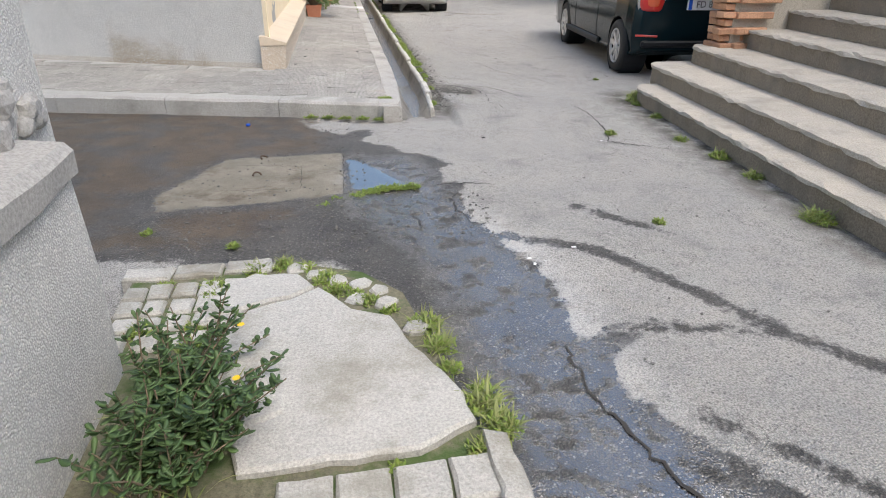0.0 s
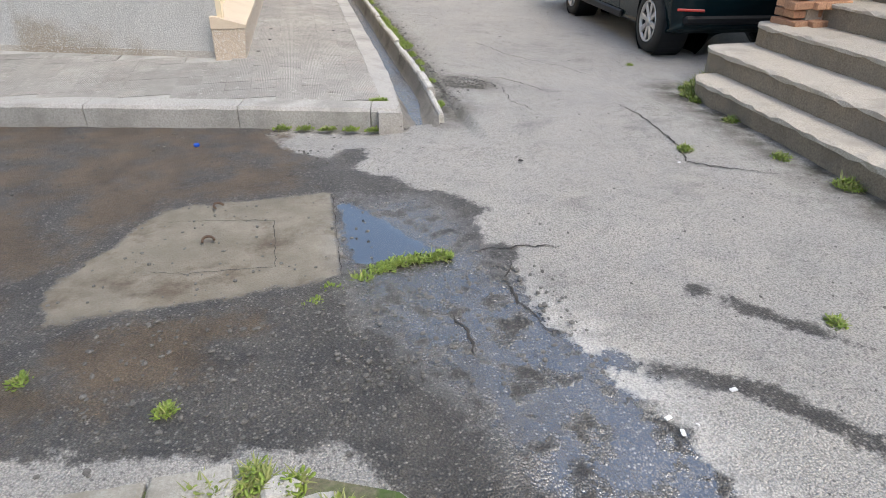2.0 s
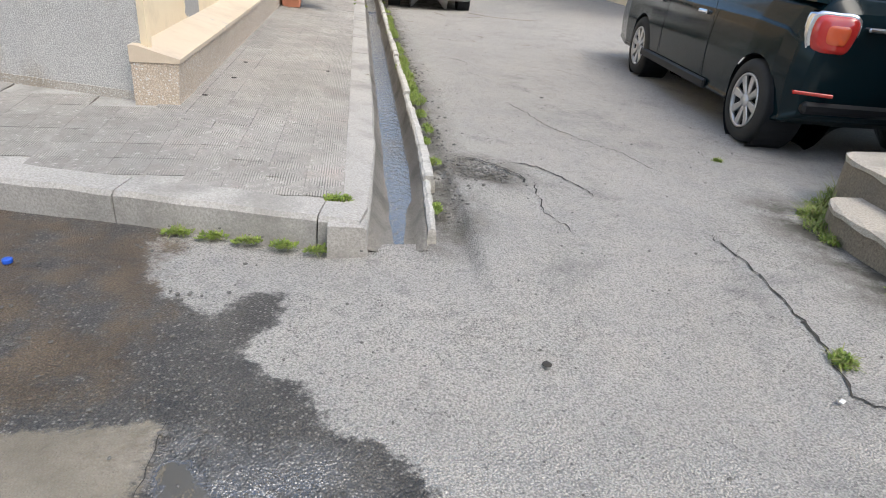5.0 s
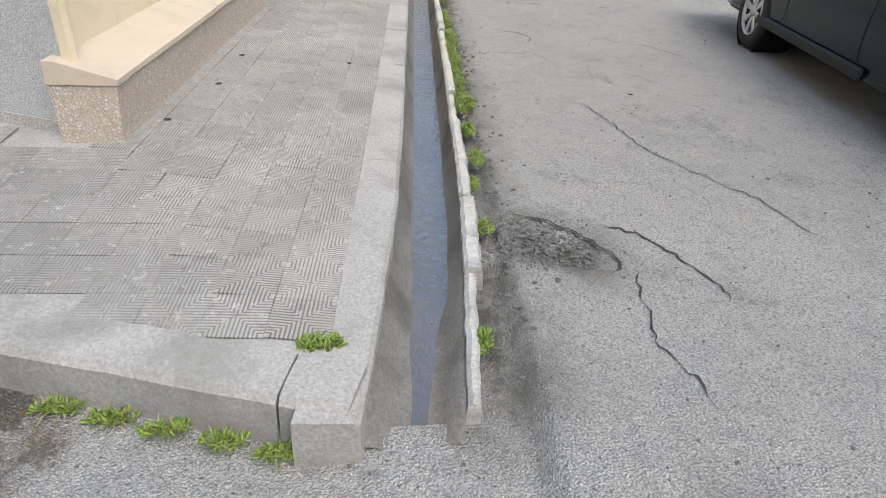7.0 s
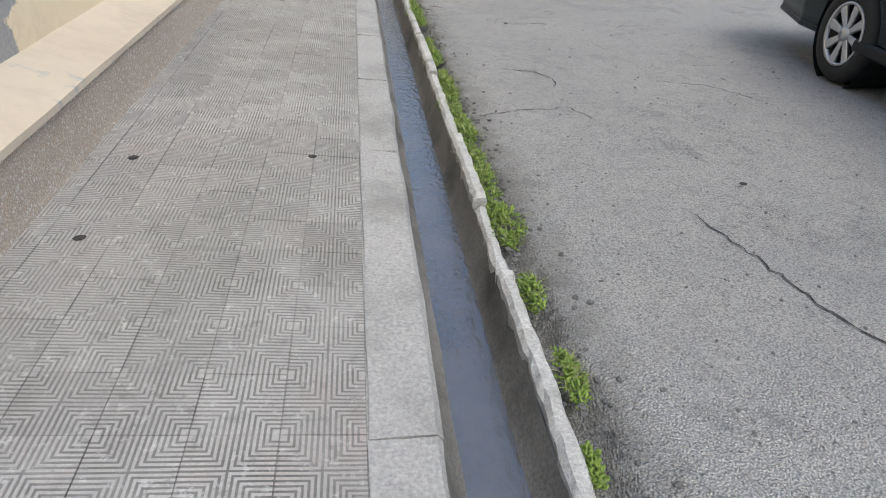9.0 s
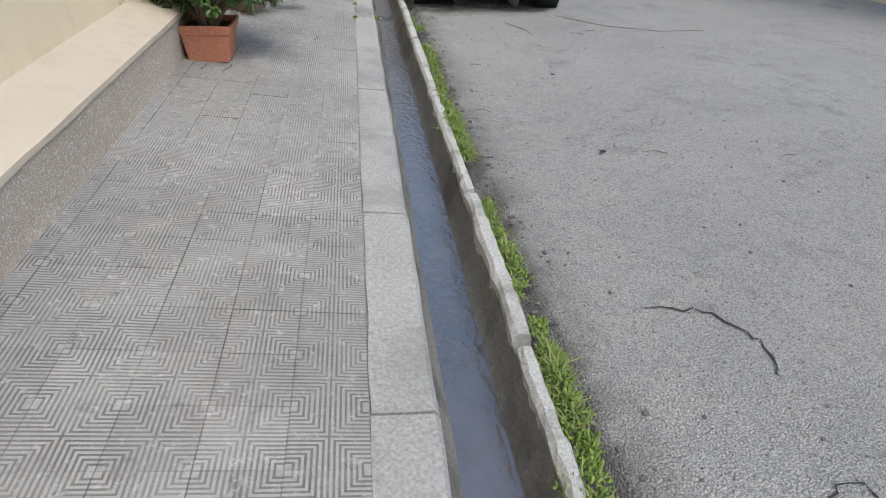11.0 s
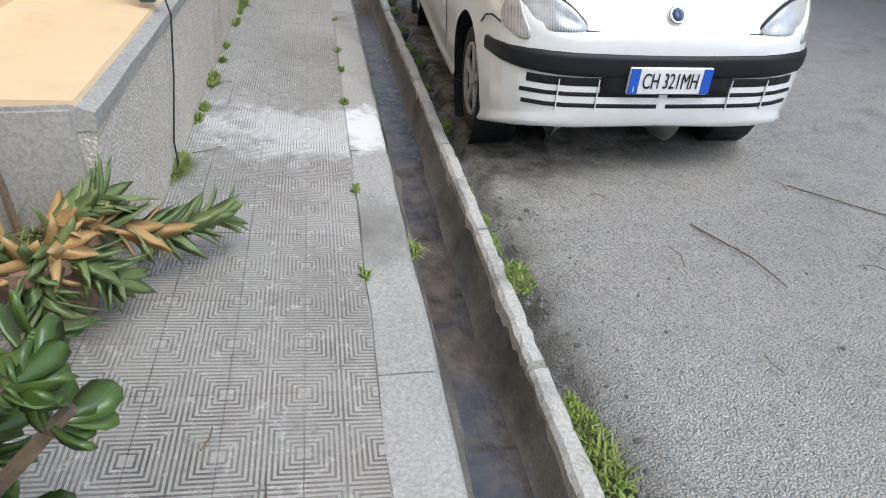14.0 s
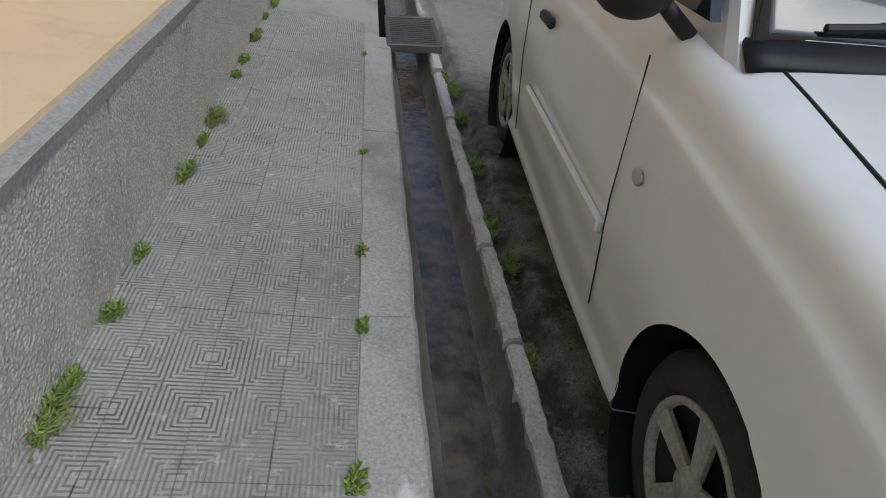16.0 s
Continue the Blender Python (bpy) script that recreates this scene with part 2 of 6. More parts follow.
def plaster(name, c1, c2, patch, patch_at, spots=0.0):
    """Old painted plaster with peeled patches showing the render below."""
    m, nt, b = nodes_of(name)
    v = position(nt)
    broad, grain = noise_of(nt, v, 1.6, 6.0, 0.6), noise_of(nt, v, 70.0, 4.0, 0.7)
    col = mix(nt, ramp(nt, broad, 0.3, 0.7), c1, c2)
    col = mix(nt, calc(nt, "MULTIPLY", ramp(nt, noise_of(nt, v, 7.0, 6.0, 0.7), 0.5, 0.8), 0.35), col, tuple(x * 0.55 for x in c1))
    p = ramp(nt, noise_of(nt, v, 1.1, 9.0, 0.62), *patch_at)
    col = mix(nt, p, col, mix(nt, ramp(nt, grain, 0.3, 0.7), tuple(x * 0.7 for x in patch), patch))
    hgt = calc(nt, "SUBTRACT", calc(nt, "MULTIPLY", grain, 0.35), calc(nt, "MULTIPLY", p, 0.6))
    if spots:
        vor = add(nt, "TexVoronoi", Scale=spots)
        nt.links.new(v, vor.inputs["Vector"])
        peb = ramp(nt, vor.outputs["Distance"], 0.15, 0.65)
        col = mix(nt, calc(nt, "MULTIPLY", peb, 0.5), col, tuple(x * 0.4 for x in c1))
        col = mix(nt, ramp(nt, vor.outputs["Color"], 0.74, 0.86), col, (0.66, 0.64, 0.60))
        hgt = calc(nt, "SUBTRACT", hgt, calc(nt, "MULTIPLY", peb, 0.9))
    nt.links.new(col, b.inputs["Base Color"])
    b.inputs["Roughness"].default_value = 0.88
    bump(nt, b, hgt, 0.6, 0.006)
    return m


def plain(name, c, rough=0.5, metal=0.0, coat=0.0, spec=0.5):
    m, nt, b = nodes_of(name)
    v = position(nt)
    nt.links.new(mix(nt, calc(nt, "MULTIPLY", ramp(nt, noise_of(nt, v, 8.0), 0.4, 0.8), 0.25), c, tuple(x * 0.7 for x in c)), b.inputs["Base Color"])
    b.inputs["Roughness"].default_value, b.inputs["Metallic"].default_value = rough, metal
    b.inputs["Coat Weight"].default_value, b.inputs["Coat Roughness"].default_value = coat, 0.06
    b.inputs["Specular IOR Level"].default_value = spec
    return m


def leaf_material(name, c1, c2, rough=0.45):
    m, nt, b = nodes_of(name)
    g = nt.nodes.new("ShaderNodeNewGeometry")
    n = noise_of(nt, g.outputs["Position"], 25.0)
    col = mix(nt, calc(nt, "MULTIPLY", calc(nt, "ADD", g.outputs["Random Per Island"], n), 0.6), c1, c2)
    nt.links.new(col, b.inputs["Base Color"])
    b.inputs["Roughness"].default_value = rough
    b.inputs["Subsurface Weight"].default_value = 0.0
    return m


M_ROAD = road_material()
M_TILE = tile_material()
M_KERB = surface("old_kerb_concrete", (0.30, 0.29, 0.268), (0.44, 0.42, 0.39), 2.5, 120, 0.9, 0.5, 0.005, (0.20, 0.19, 0.17), (0.5, 0.72), 2.2, spilt=(-0.06, 7.66, 0.12, 0.20))
M_GUTTER = surface("damp_gutter_concrete", (0.13, 0.12, 0.105), (0.24, 0.225, 0.20), 4, 110, 0.6, 0.5, 0.005, (0.07, 0.065, 0.055), (0.48, 0.66), 3.0)
M_LIP = surface("broken_lip_concrete", (0.42, 0.40, 0.36), (0.60, 0.58, 0.54), 6, 130, 0.92, 0.7, 0.008, (0.2, 0.19, 0.16), (0.5, 0.7), 5.0)
M_SLAB = surface("cracked_concrete", (0.36, 0.35, 0.32), (0.54, 0.52, 0.48), 2.6, 140, 0.9, 0.8, 0.008, (0.24, 0.22, 0.17), (0.5, 0.72), 3.4, vary=0.12)
# Darker risers and paler tops: the steps' light-dark contrast is in the colours.
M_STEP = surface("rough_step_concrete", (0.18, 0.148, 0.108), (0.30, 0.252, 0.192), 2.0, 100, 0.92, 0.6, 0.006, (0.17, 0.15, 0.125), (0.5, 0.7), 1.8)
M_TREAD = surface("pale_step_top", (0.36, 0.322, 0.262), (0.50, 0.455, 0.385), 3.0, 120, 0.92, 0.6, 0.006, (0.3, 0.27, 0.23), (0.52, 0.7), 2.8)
M_BRICK = surface("old_brick", (0.40, 0.20, 0.115), (0.52, 0.31, 0.19), 9, 90, 0.92, 0.6, 0.006, vary=0.4)
M_MORTAR = surface("pale_mortar", (0.40, 0.36, 0.29), (0.52, 0.47, 0.39), 4, 90, 0.95, 0.6, 0.006)
M_CREAM = plaster("peeling_cream_paint", (0.74, 0.60, 0.40), (0.82, 0.70, 0.50), (0.40, 0.39, 0.37), (0.60, 0.615))
M_GREYWALL = plaster("grey_stucco", (0.60, 0.585, 0.55), (0.70, 0.68, 0.64), (0.52, 0.44, 0.34), (0.56, 0.66), 190)
M_PLINTH = plaster("beige_plinth_render", (0.60, 0.50, 0.39), (0.70, 0.60, 0.48), (0.56, 0.48, 0.37), (0.62, 0.74), 150)
M_FOOT = plaster("damp_stained_stucco", (0.56, 0.50, 0.42), (0.66, 0.61, 0.54), (0.48, 0.40, 0.30), (0.5, 0.66), 190)
M_PEBBLE = plaster("pebble_dash", (0.66, 0.595, 0.51), (0.75, 0.69, 0.61), (0.42, 0.37, 0.32), (0.55, 0.7), 115)
M_SHELF = plaster("cream_ledge_paint", (0.52, 0.43, 0.325), (0.61, 0.52, 0.40), (0.50, 0.48, 0.44), (0.68, 0.70))
M_OCHRE = plaster("warm_ochre_paint", (0.72, 0.53, 0.32), (0.78, 0.60, 0.38), (0.45, 0.43, 0.4), (0.74, 0.76))
M_WHITEWALL = plaster("weathered_white_render", (0.62, 0.61, 0.58), (0.74, 0.73, 0.70), (0.36, 0.33, 0.29), (0.60, 0.72), 150)
M_CRACK = surface("dark_crack", (0.03, 0.028, 0.025), (0.055, 0.05, 0.045), 20, 200, 0.95, 0.3)
M_GRIT = surface("loose_grit", (0.07, 0.066, 0.06), (0.22, 0.21, 0.195), 30, 200, 0.95, 0.4, vary=0.5)
M_STRIP = surface("grey_mortar_strip", (0.30, 0.29, 0.275), (0.40, 0.385, 0.36), 4, 110, 0.9, 0.5)
M_WHITEPAINT = surface("spilt_whitewash", (0.60, 0.59, 0.57), (0.78, 0.77, 0.75), 7, 150, 0.85, 0.4)


def water_material():
    """Clear running water: a thin bright sheet at first, darker and rippled over a brown silty bed, with shade there
    put into the colour too.
    """
    m, nt, b = nodes_of("shallow_gutter_water")
    v = position(nt)
    mp = add(nt, "Mapping", Scale=(1.0, 0.55, 1.0))
    nt.links.new(v, mp.inputs[0])
    n = noise_of(nt, mp.outputs[0], 42.0, 3.0, 0.55)
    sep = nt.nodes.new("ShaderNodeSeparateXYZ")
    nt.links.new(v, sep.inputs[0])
    # Silty bed, with shade further along also put into colour and IOR.
    silt_shade = ramp(nt, calc(nt, "ADD", sep.outputs[1], calc(nt, "MULTIPLY", noise_of(nt, v, 5.0, 5.0, 0.6), 2.0)), 6.63, 7.87)
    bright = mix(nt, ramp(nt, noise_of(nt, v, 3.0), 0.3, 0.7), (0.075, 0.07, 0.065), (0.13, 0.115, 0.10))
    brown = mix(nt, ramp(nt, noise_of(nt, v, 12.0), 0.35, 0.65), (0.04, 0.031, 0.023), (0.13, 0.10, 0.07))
    nt.links.new(mix(nt, silt_shade, bright, brown), b.inputs["Base Color"])
    nt.links.new(calc(nt, "SUBTRACT", 2.45, calc(nt, "MULTIPLY", silt_shade, 0.95)), b.inputs["IOR"])
    b.inputs["Roughness"].default_value = 0.07
    bump(nt, b, n, 0.6, 0.014)
    return m


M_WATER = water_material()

# ---- mesh helpers ----


def mesh_ob(name, bm, mat, parent=None, label="", smooth=False):
    bmesh.ops.recalc_face_normals(bm, faces=bm.faces)
    bm.transform(SHAPE[0])
    me = bpy.data.meshes.new(name)
    bm.to_mesh(me)
    bm.free()
    for mm in mat if isinstance(mat, (list, tuple)) else (mat,):
        me.materials.append(mm)
    if smooth:
        for p in me.polygons:
            p.use_smooth = True
    ob = new(name, me)
    if parent is not None:
        ob.parent = parent
    if label:
        ob["label"] = label
    return ob


def part(name, bm, mat, parent, label="", smooth=False):
    return mesh_ob(name, bm, mat, parent, label, smooth)


def box(bm, x0, y0, z0, x1, y1, z1, m=None, bev=0.0):
    vs = bmesh.ops.create_cube(bm, size=1.0)["verts"]
    for v in vs:
        v.co = Vector(((x0 + x1) / 2 + v.co.x * (x1 - x0), (y0 + y1) / 2 + v.co.y * (y1 - y0), (z0 + z1) / 2 + v.co.z * (z1 - z0)))
    if bev:
        es = {e for v in vs for e in v.link_edges}
        vs = list({v for f in bmesh.ops.bevel(bm, geom=list(es), offset=bev, segments=1, affect="EDGES")["faces"] for v in f.verts} | {v for v in vs if v.is_valid})
    if m is not None:
        bmesh.ops.transform(bm, matrix=m, verts=vs)
    return vs


def prism(bm, pts, z0, z1):
    """Upright prism over a ground outline."""
    lo = [bm.verts.new((x, y, z0)) for x, y in pts]
    hi = [bm.verts.new((x, y, z1)) for x, y in pts]
    bm.faces.new(hi)
    bm.faces.new(lo[::-1])
    for i in range(len(pts)):
        j = (i + 1) % len(pts)
        bm.faces.new((lo[i], lo[j], hi[j], hi[i]))


def sweep(bm, prof, ys, shift=lambda y: 0.0, wob=0.0, seed=0, closed=False, freq=3.0):
    """A profile of (x, z) run along y, shifted sideways by shift(y), roughened by wob."""
    rows = []
    for y in ys:
        r = []
        for i, (x, z) in enumerate(prof):
            n = noise.noise_vector(Vector((x * 7 + seed, y * freq, z * 7 + i * 0.37))) * wob
            r.append(bm.verts.new((x + shift(y) + n.x, y, z + n.z)))
        rows.append(r)
    k = len(prof)
    for a, b in zip(rows, rows[1:]):
        for i in range(k if closed else k - 1):
            j = (i + 1) % k
            bm.faces.new((a[i], a[j], b[j], b[i]))
    if closed:
        bm.faces.new(rows[0][::-1])
        bm.faces.new(rows[-1])


def seg_dist(px, py, pts):
    """Distance of points to a polyline."""
    best = np.full(px.shape, 1e9)
    for (ax, ay), (bx, by) in zip(pts, pts[1:]):
        dx, dy = bx - ax, by - ay
        t = np.clip(((px - ax) * dx + (py - ay) * dy) / (dx * dx + dy * dy), 0, 1)
        best = np.minimum(best, np.hypot(px - ax - t * dx, py - ay - t * dy))
    return best


def inside_dist(px, py, pts):
    """Distance to a closed outline, positive inside."""
    loop = list(pts) + [pts[0]]
    d = seg_dist(px, py, loop)
    ins = np.zeros(px.shape, bool)
    for (ax, ay), (bx, by) in zip(loop, loop[1:]):
        c = (ay > py) != (by > py)
        if ay != by:
            ins ^= c & (px < (bx - ax) * (py - ay) / (by - ay) + ax)
    return np.where(ins, d, -d)


# ---- plan ----
def kerb_x(y):
    """Gutter's kerb edge: straight, drifting a little aside at the corner."""
    return -drift(y)


def drift(y):
    return 0.06 * max(0.0, 1 - max(y, 0) / 1.5) ** 2


def walk_z(x, y=5.0):
    """Pavement falls from the walls to the gutter and to the side street."""
    south = (y - 0.02 + SOUTH * min(x, 0)) * 0.95
    return 0.06 + 0.09 * max(0.0, min(-x, 1.0, south + 0.12))


KERB_W, LIP0, LIP1 = 0.142, 0.225, 0.265
END = 10.45
SOUTH = 0.26

WET = [(-6, 2.2), (-0.86, 0.28), (-0.78, 0.0), (-0.73, -0.2), (-0.51, -0.36), (-0.43, -0.25), (-0.34, -0.25), (-0.32, -0.4), (-0.42, -0.55), (-0.24, -0.68),
       (-0.12, -0.84), (0.02, -0.92), (0.13, -1.08), (0.03, -1.14), (0.05, -1.34), (0.16, -1.4), (0.07, -1.52), (0.1, -1.83), (0.2, -2.16), (0.27, -2.3),
       (0.27, -2.77), (0.5, -2.78), (0.32, -2.9), (0.3, -3.07), (0.44, -3.33), (0.7, -3.8), (1.2, -6), (-0.1, -6), (-0.2, -3.1), (-0.35, -2.8),
       (-0.4, -2.4), (-0.6, -2.15), (-1.5, -2.0), (-6, -2.0)]
SLAB = [(-0.52, -0.76), (-0.52, -1.46), (-1.42, -1.5), (-1.5, -1.32), (-1.22, -0.8)]
PUDDLE = [(-0.50, -0.84), (-0.43, -0.88), (-0.31, -1.08), (-0.22, -1.25), (-0.13, -1.36), (-0.33, -1.38), (-0.46, -1.37), (-0.49, -1.22)]
MUD = [(-0.75, 0.15), (-0.62, -0.72), (-1.2, -0.7), (-1.7, -1.5), (-0.75, -1.6), (-0.95, -1.9), (-6, -1.9), (-6, 2)]
FLOW = [(-0.3, -1.15), (-0.22, -1.6), (0.05, -2.1), (0.12, -2.6), (0.12, -3.1), (0.3, -4.5)]
STREAKS = [[(0.06, -1.94), (0.54, -2.24), (0.82, -2.65), (0.96, -2.92), (1.3, -3.3)], [(0.63, -1.78), (0.94, -2.15)], [(0.38, -2.75), (0.7, -2.83), (0.96, -2.92)],
           [(0.45, -3.2), (0.8, -3.6)]]


def graded(a, b, fine, far):
    """Lines dense from a to b and widening outwards to far."""
    mid = list(np.arange(a, b + fine / 2, fine))
    out, step, p = [], fine, b
    while p < far:
        step *= 1.35
        p += step
        out.append(p)
    low, step, p = [], fine, a
    while p > -far:
        step *= 1.35
        p -= step
        low.append(p)
    return np.array(low[::-1] + mid + out)


def ground():
    xs = graded(-2.4, 2.4, 0.03, 70)
    i = int(np.argmin(abs(xs - LIP1)))
    j = int(np.argmin(abs(xs + 0.09)))
    xs[i], xs[j] = LIP1 - 0.01, -0.09
    ys = np.concatenate([graded(-4.4, 1.6, 0.03, 70)[:-1]])
    ys = ys[ys < 1.6]
    ys = np.concatenate([ys, np.arange(1.6, 9, 0.08), graded(9, 9.1, 0.15, 70)])
    ys = np.unique(ys[(ys <= 1.6) | (ys >= 1.6)].round(4))
    ys = np.sort(ys)
    X, Y = np.meshgrid(xs, ys)
    Z = np.zeros(X.shape)
    for a in range(Z.shape[0]):
        for b in range(Z.shape[1]):
            x, y = X[a, b], Y[a, b]
            if abs(x) < 4 and -6 < y < 12:
                Z[a, b] = 0.018 * noise.noise(Vector((x * 1.3, y * 1.3, 0))) + 0.006 * noise.noise(Vector((x * 6, y * 6, 3)))
    south = Y - (0.02 - SOUTH * np.minimum(X, 0))
    Z -= 0.05 * np.exp(-(np.minimum(south, 0) / 0.28) ** 2) * (X < 0.35)
    Z -= 0.03 * np.exp(-(seg_dist(X, Y, FLOW) / 0.22) ** 2)
    hole = inside_dist(X, Y, [(0.36, 0.98), (0.50, 0.93), (0.66, 0.80), (0.70, 0.70), (0.62, 0.62), (0.36, 0.72)])
    Z -= 0.022 * np.clip(hole / 0.05 + 0.3, 0, 1)
    pud = inside_dist(X, Y, PUDDLE)
    Z = np.where(pud > -0.02, -0.012, Z)
    nx, ny = len(xs), len(ys)
    keep = []
    for a in range(ny - 1):
        for b in range(nx - 1):
            cx, cy = (xs[b] + xs[b + 1]) / 2, (ys[a] + ys[a + 1]) / 2
            if cy > 0.13 and kerb_x(cy) - 0.05 < cx < LIP0 - drift(cy) + 0.018:
                continue
            if cx < -0.09 and cy > 3.0 and cx > -6:
                continue
            k = a * nx + b
            keep.append((k, k + 1, k + nx + 1, k + nx))
    me = bpy.data.meshes.new("ground")
    me.from_pydata(np.stack([X.ravel(), Y.ravel(), Z.ravel()], 1).tolist(), [], keep)
    me.transform(PLAN)
    wet = inside_dist(X, Y, WET)
    for s in STREAKS:
        wet = np.maximum(wet, (0.034 if len(s) > 3 else 0.022) - seg_dist(X, Y, s))
    flow = np.maximum(0.25 - seg_dist(X, Y, FLOW), pud)
    dirt = np.maximum(0.10 - seg_dist(X, Y, [(LIP1, 0.2), (LIP1, 11)]), hole)
    dirt = np.maximum(dirt, 0.16 - seg_dist(X, Y, [(1.9, 0.3), (1.8, -2.4)]))
    # Footprint of the white car: shade beneath it painted in with the dirt.
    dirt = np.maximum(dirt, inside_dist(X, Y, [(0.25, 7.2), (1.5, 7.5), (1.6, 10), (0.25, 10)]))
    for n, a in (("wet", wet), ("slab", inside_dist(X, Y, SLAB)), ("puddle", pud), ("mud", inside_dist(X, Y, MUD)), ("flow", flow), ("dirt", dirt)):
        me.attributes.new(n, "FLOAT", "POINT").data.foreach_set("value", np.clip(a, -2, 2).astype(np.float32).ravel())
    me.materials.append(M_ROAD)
    for p in me.polygons:
        p.use_smooth = True
    return tagged(new("ground", me), "worn grey asphalt street, wet and muddy at the junction", "road", kind="structure")


GROUND = ground()


def crack(pts, width, seed, parent=GROUND, z=0.0, wild=0.03):
    """A jagged dark fissure along a line."""
    rnd = random.Random(seed)
    fine = []
    for (ax, ay), (bx, by) in zip(pts, pts[1:]):
        n = max(2, int(math.hypot(bx - ax, by - ay) / 0.025))
        for i in range(n):
            t = i / n
            fine.append((ax + (bx - ax) * t + rnd.uniform(-wild, wild) * 0.4, ay + (by - ay) * t + rnd.uniform(-wild, wild) * 0.4))
    fine.append(pts[-1])
    bm = bmesh.new()
    rows = []
    for i, (x, y) in enumerate(fine):
        a, b = fine[max(i - 1, 0)], fine[min(i + 1, len(fine) - 1)]
        d = Vector((b[0] - a[0], b[1] - a[1], 0))
        s = Vector((-d.y, d.x, 0)).normalized() if d.length else Vector((1, 0, 0))
        w = width * rnd.uniform(0.25, 1.0) * min(1, i / 3 + 0.15, (len(fine) - 1 - i) / 3 + 0.15)
        zz = z + 0.004 + 0.018 * noise.noise(Vector((x * 1.3, y * 1.3, 0))) + 0.006 * noise.noise(Vector((x * 6, y * 6, 3)))
        if z == 0.0:
            zz -= 0.03 * math.exp(-(seg_dist(np.array([x]), np.array([y]), FLOW)[0] / 0.22) ** 2)
        p = Vector((x, y, zz))
        rows.append((bm.verts.new(p - s * w), bm.verts.new(p + s * w)))
    for a, b in zip(rows, rows[1:]):
        bm.faces.new((a[0], a[1], b[1], b[0]))
    return part("crack", bm, M_CRACK, parent)


for n, (pts, w) in enumerate([
        ([(0.39, 0.98), (0.52, 0.92), (0.66, 0.78), (0.72, 0.68), (0.66, 0.62)], 0.012),
        ([(0.70, 0.90), (0.82, 0.86), (0.90, 0.76), (0.99, 0.60), (1.0, 0.5)], 0.010),
        ([(1.37, 0.1), (1.40, -0.18), (1.34, -0.57), (1.25, -0.81), (1.35, -0.9), (1.6, -1.05)], 0.011),
        ([(0.2, -2.8), (0.18, -3.03), (0.22, -3.19), (0.28, -3.43), (0.45, -3.8)], 0.012),
        ([(-0.05, -1.38), (0.12, -1.39), (0.30, -1.42)], 0.008), ([(0.08, -1.5), (0.02, -1.6), (0.05, -1.75), (0.1, -1.9)], 0.008),
        ([(-0.2, -1.7), (-0.16, -1.8), (-0.18, -1.92)], 0.009), ([(0.62, 3.62), (0.80, 3.58), (0.90, 3.45), (0.86, 3.3)], 0.008),
        ([(0.32, 2.95), (0.6, 3.0), (0.85, 3.05), (0.95, 2.8)], 0.006), ([(1.45, 3.4), (1.7, 3.3), (1.9, 3.05)], 0.008),
        ([(0.95, 2.1), (1.1, 1.5), (1.4, 1.1), (1.5, 0.8)], 0.006), ([(0.75, 0.66), (0.71, 0.34), (0.78, 0.1)], 0.006),
        ([(-1.20, -0.9), (-0.76, -0.99), (-0.745, -1.34), (-1.05, -1.31), (-1.2, -1.25)], 0.0028), ([(-0.515, -0.75), (-0.52, -1.1), (-0.52, -1.47)], 0.003)]):
    crack(pts, w * 0.62, n, wild=0.012 if n > 11 else 0.03)


def rubble():
    """Loose stones in the pothole, along the lip and on the wet street."""
    rnd = random.Random(5)
    bm = bmesh.new()
    spots = [(rnd.uniform(0.34, 0.66), rnd.uniform(0.64, 0.95), 0.009) for _ in range(420)]
    spots += [(LIP1 + abs(rnd.gauss(0, 0.09)), rnd.uniform(0.2, 9), 0.009) for _ in range(700)]
    spots += [(rnd.uniform(-1.3, 0.2), rnd.uniform(-2.1, -1.5), 0.008) for _ in range(420)]
    spots += [(rnd.uniform(-2.2, -0.4), rnd.uniform(-1.6, 0.2), 0.007) for _ in range(380)]
    spots += [(rnd.uniform(-1.2, 2.0), rnd.uniform(-3.0, 1.0), 0.006) for _ in range(260)]
    spots += [(rnd.uniform(0.4, 2.4), rnd.uniform(1.0, 7.0), 0.006) for _ in range(420)]
    for x, y, s in spots:
        s *= rnd.uniform(0.4, 1.2)
        r = bmesh.ops.create_icosphere(bm, subdivisions=1, radius=s)["verts"]
        k = Vector((rnd.uniform(0.7, 1.3), rnd.uniform(0.7, 1.3), rnd.uniform(0.4, 0.8)))
        zz = 0.018 * noise.noise(Vector((x * 1.3, y * 1.3, 0))) - (0.02 if s > 0.006 and x < 0.7 and 0.6 < y < 1 else 0)
        for v in r:
            v.co = Vector((v.co.x * k.x + x, v.co.y * k.y + y, v.co.z * k.z + zz + s * 0.25))
    ob = mesh_ob("loose_gravel", bm, M_GRIT)
    tagged(ob, "scattered grey gravel and asphalt crumbs on the street", "gravel", kind="stuff")


rubble()

# ---- pavement, kerb, gutter ----
YS = list(np.arange(0.10, END + 0.01, 0.05))
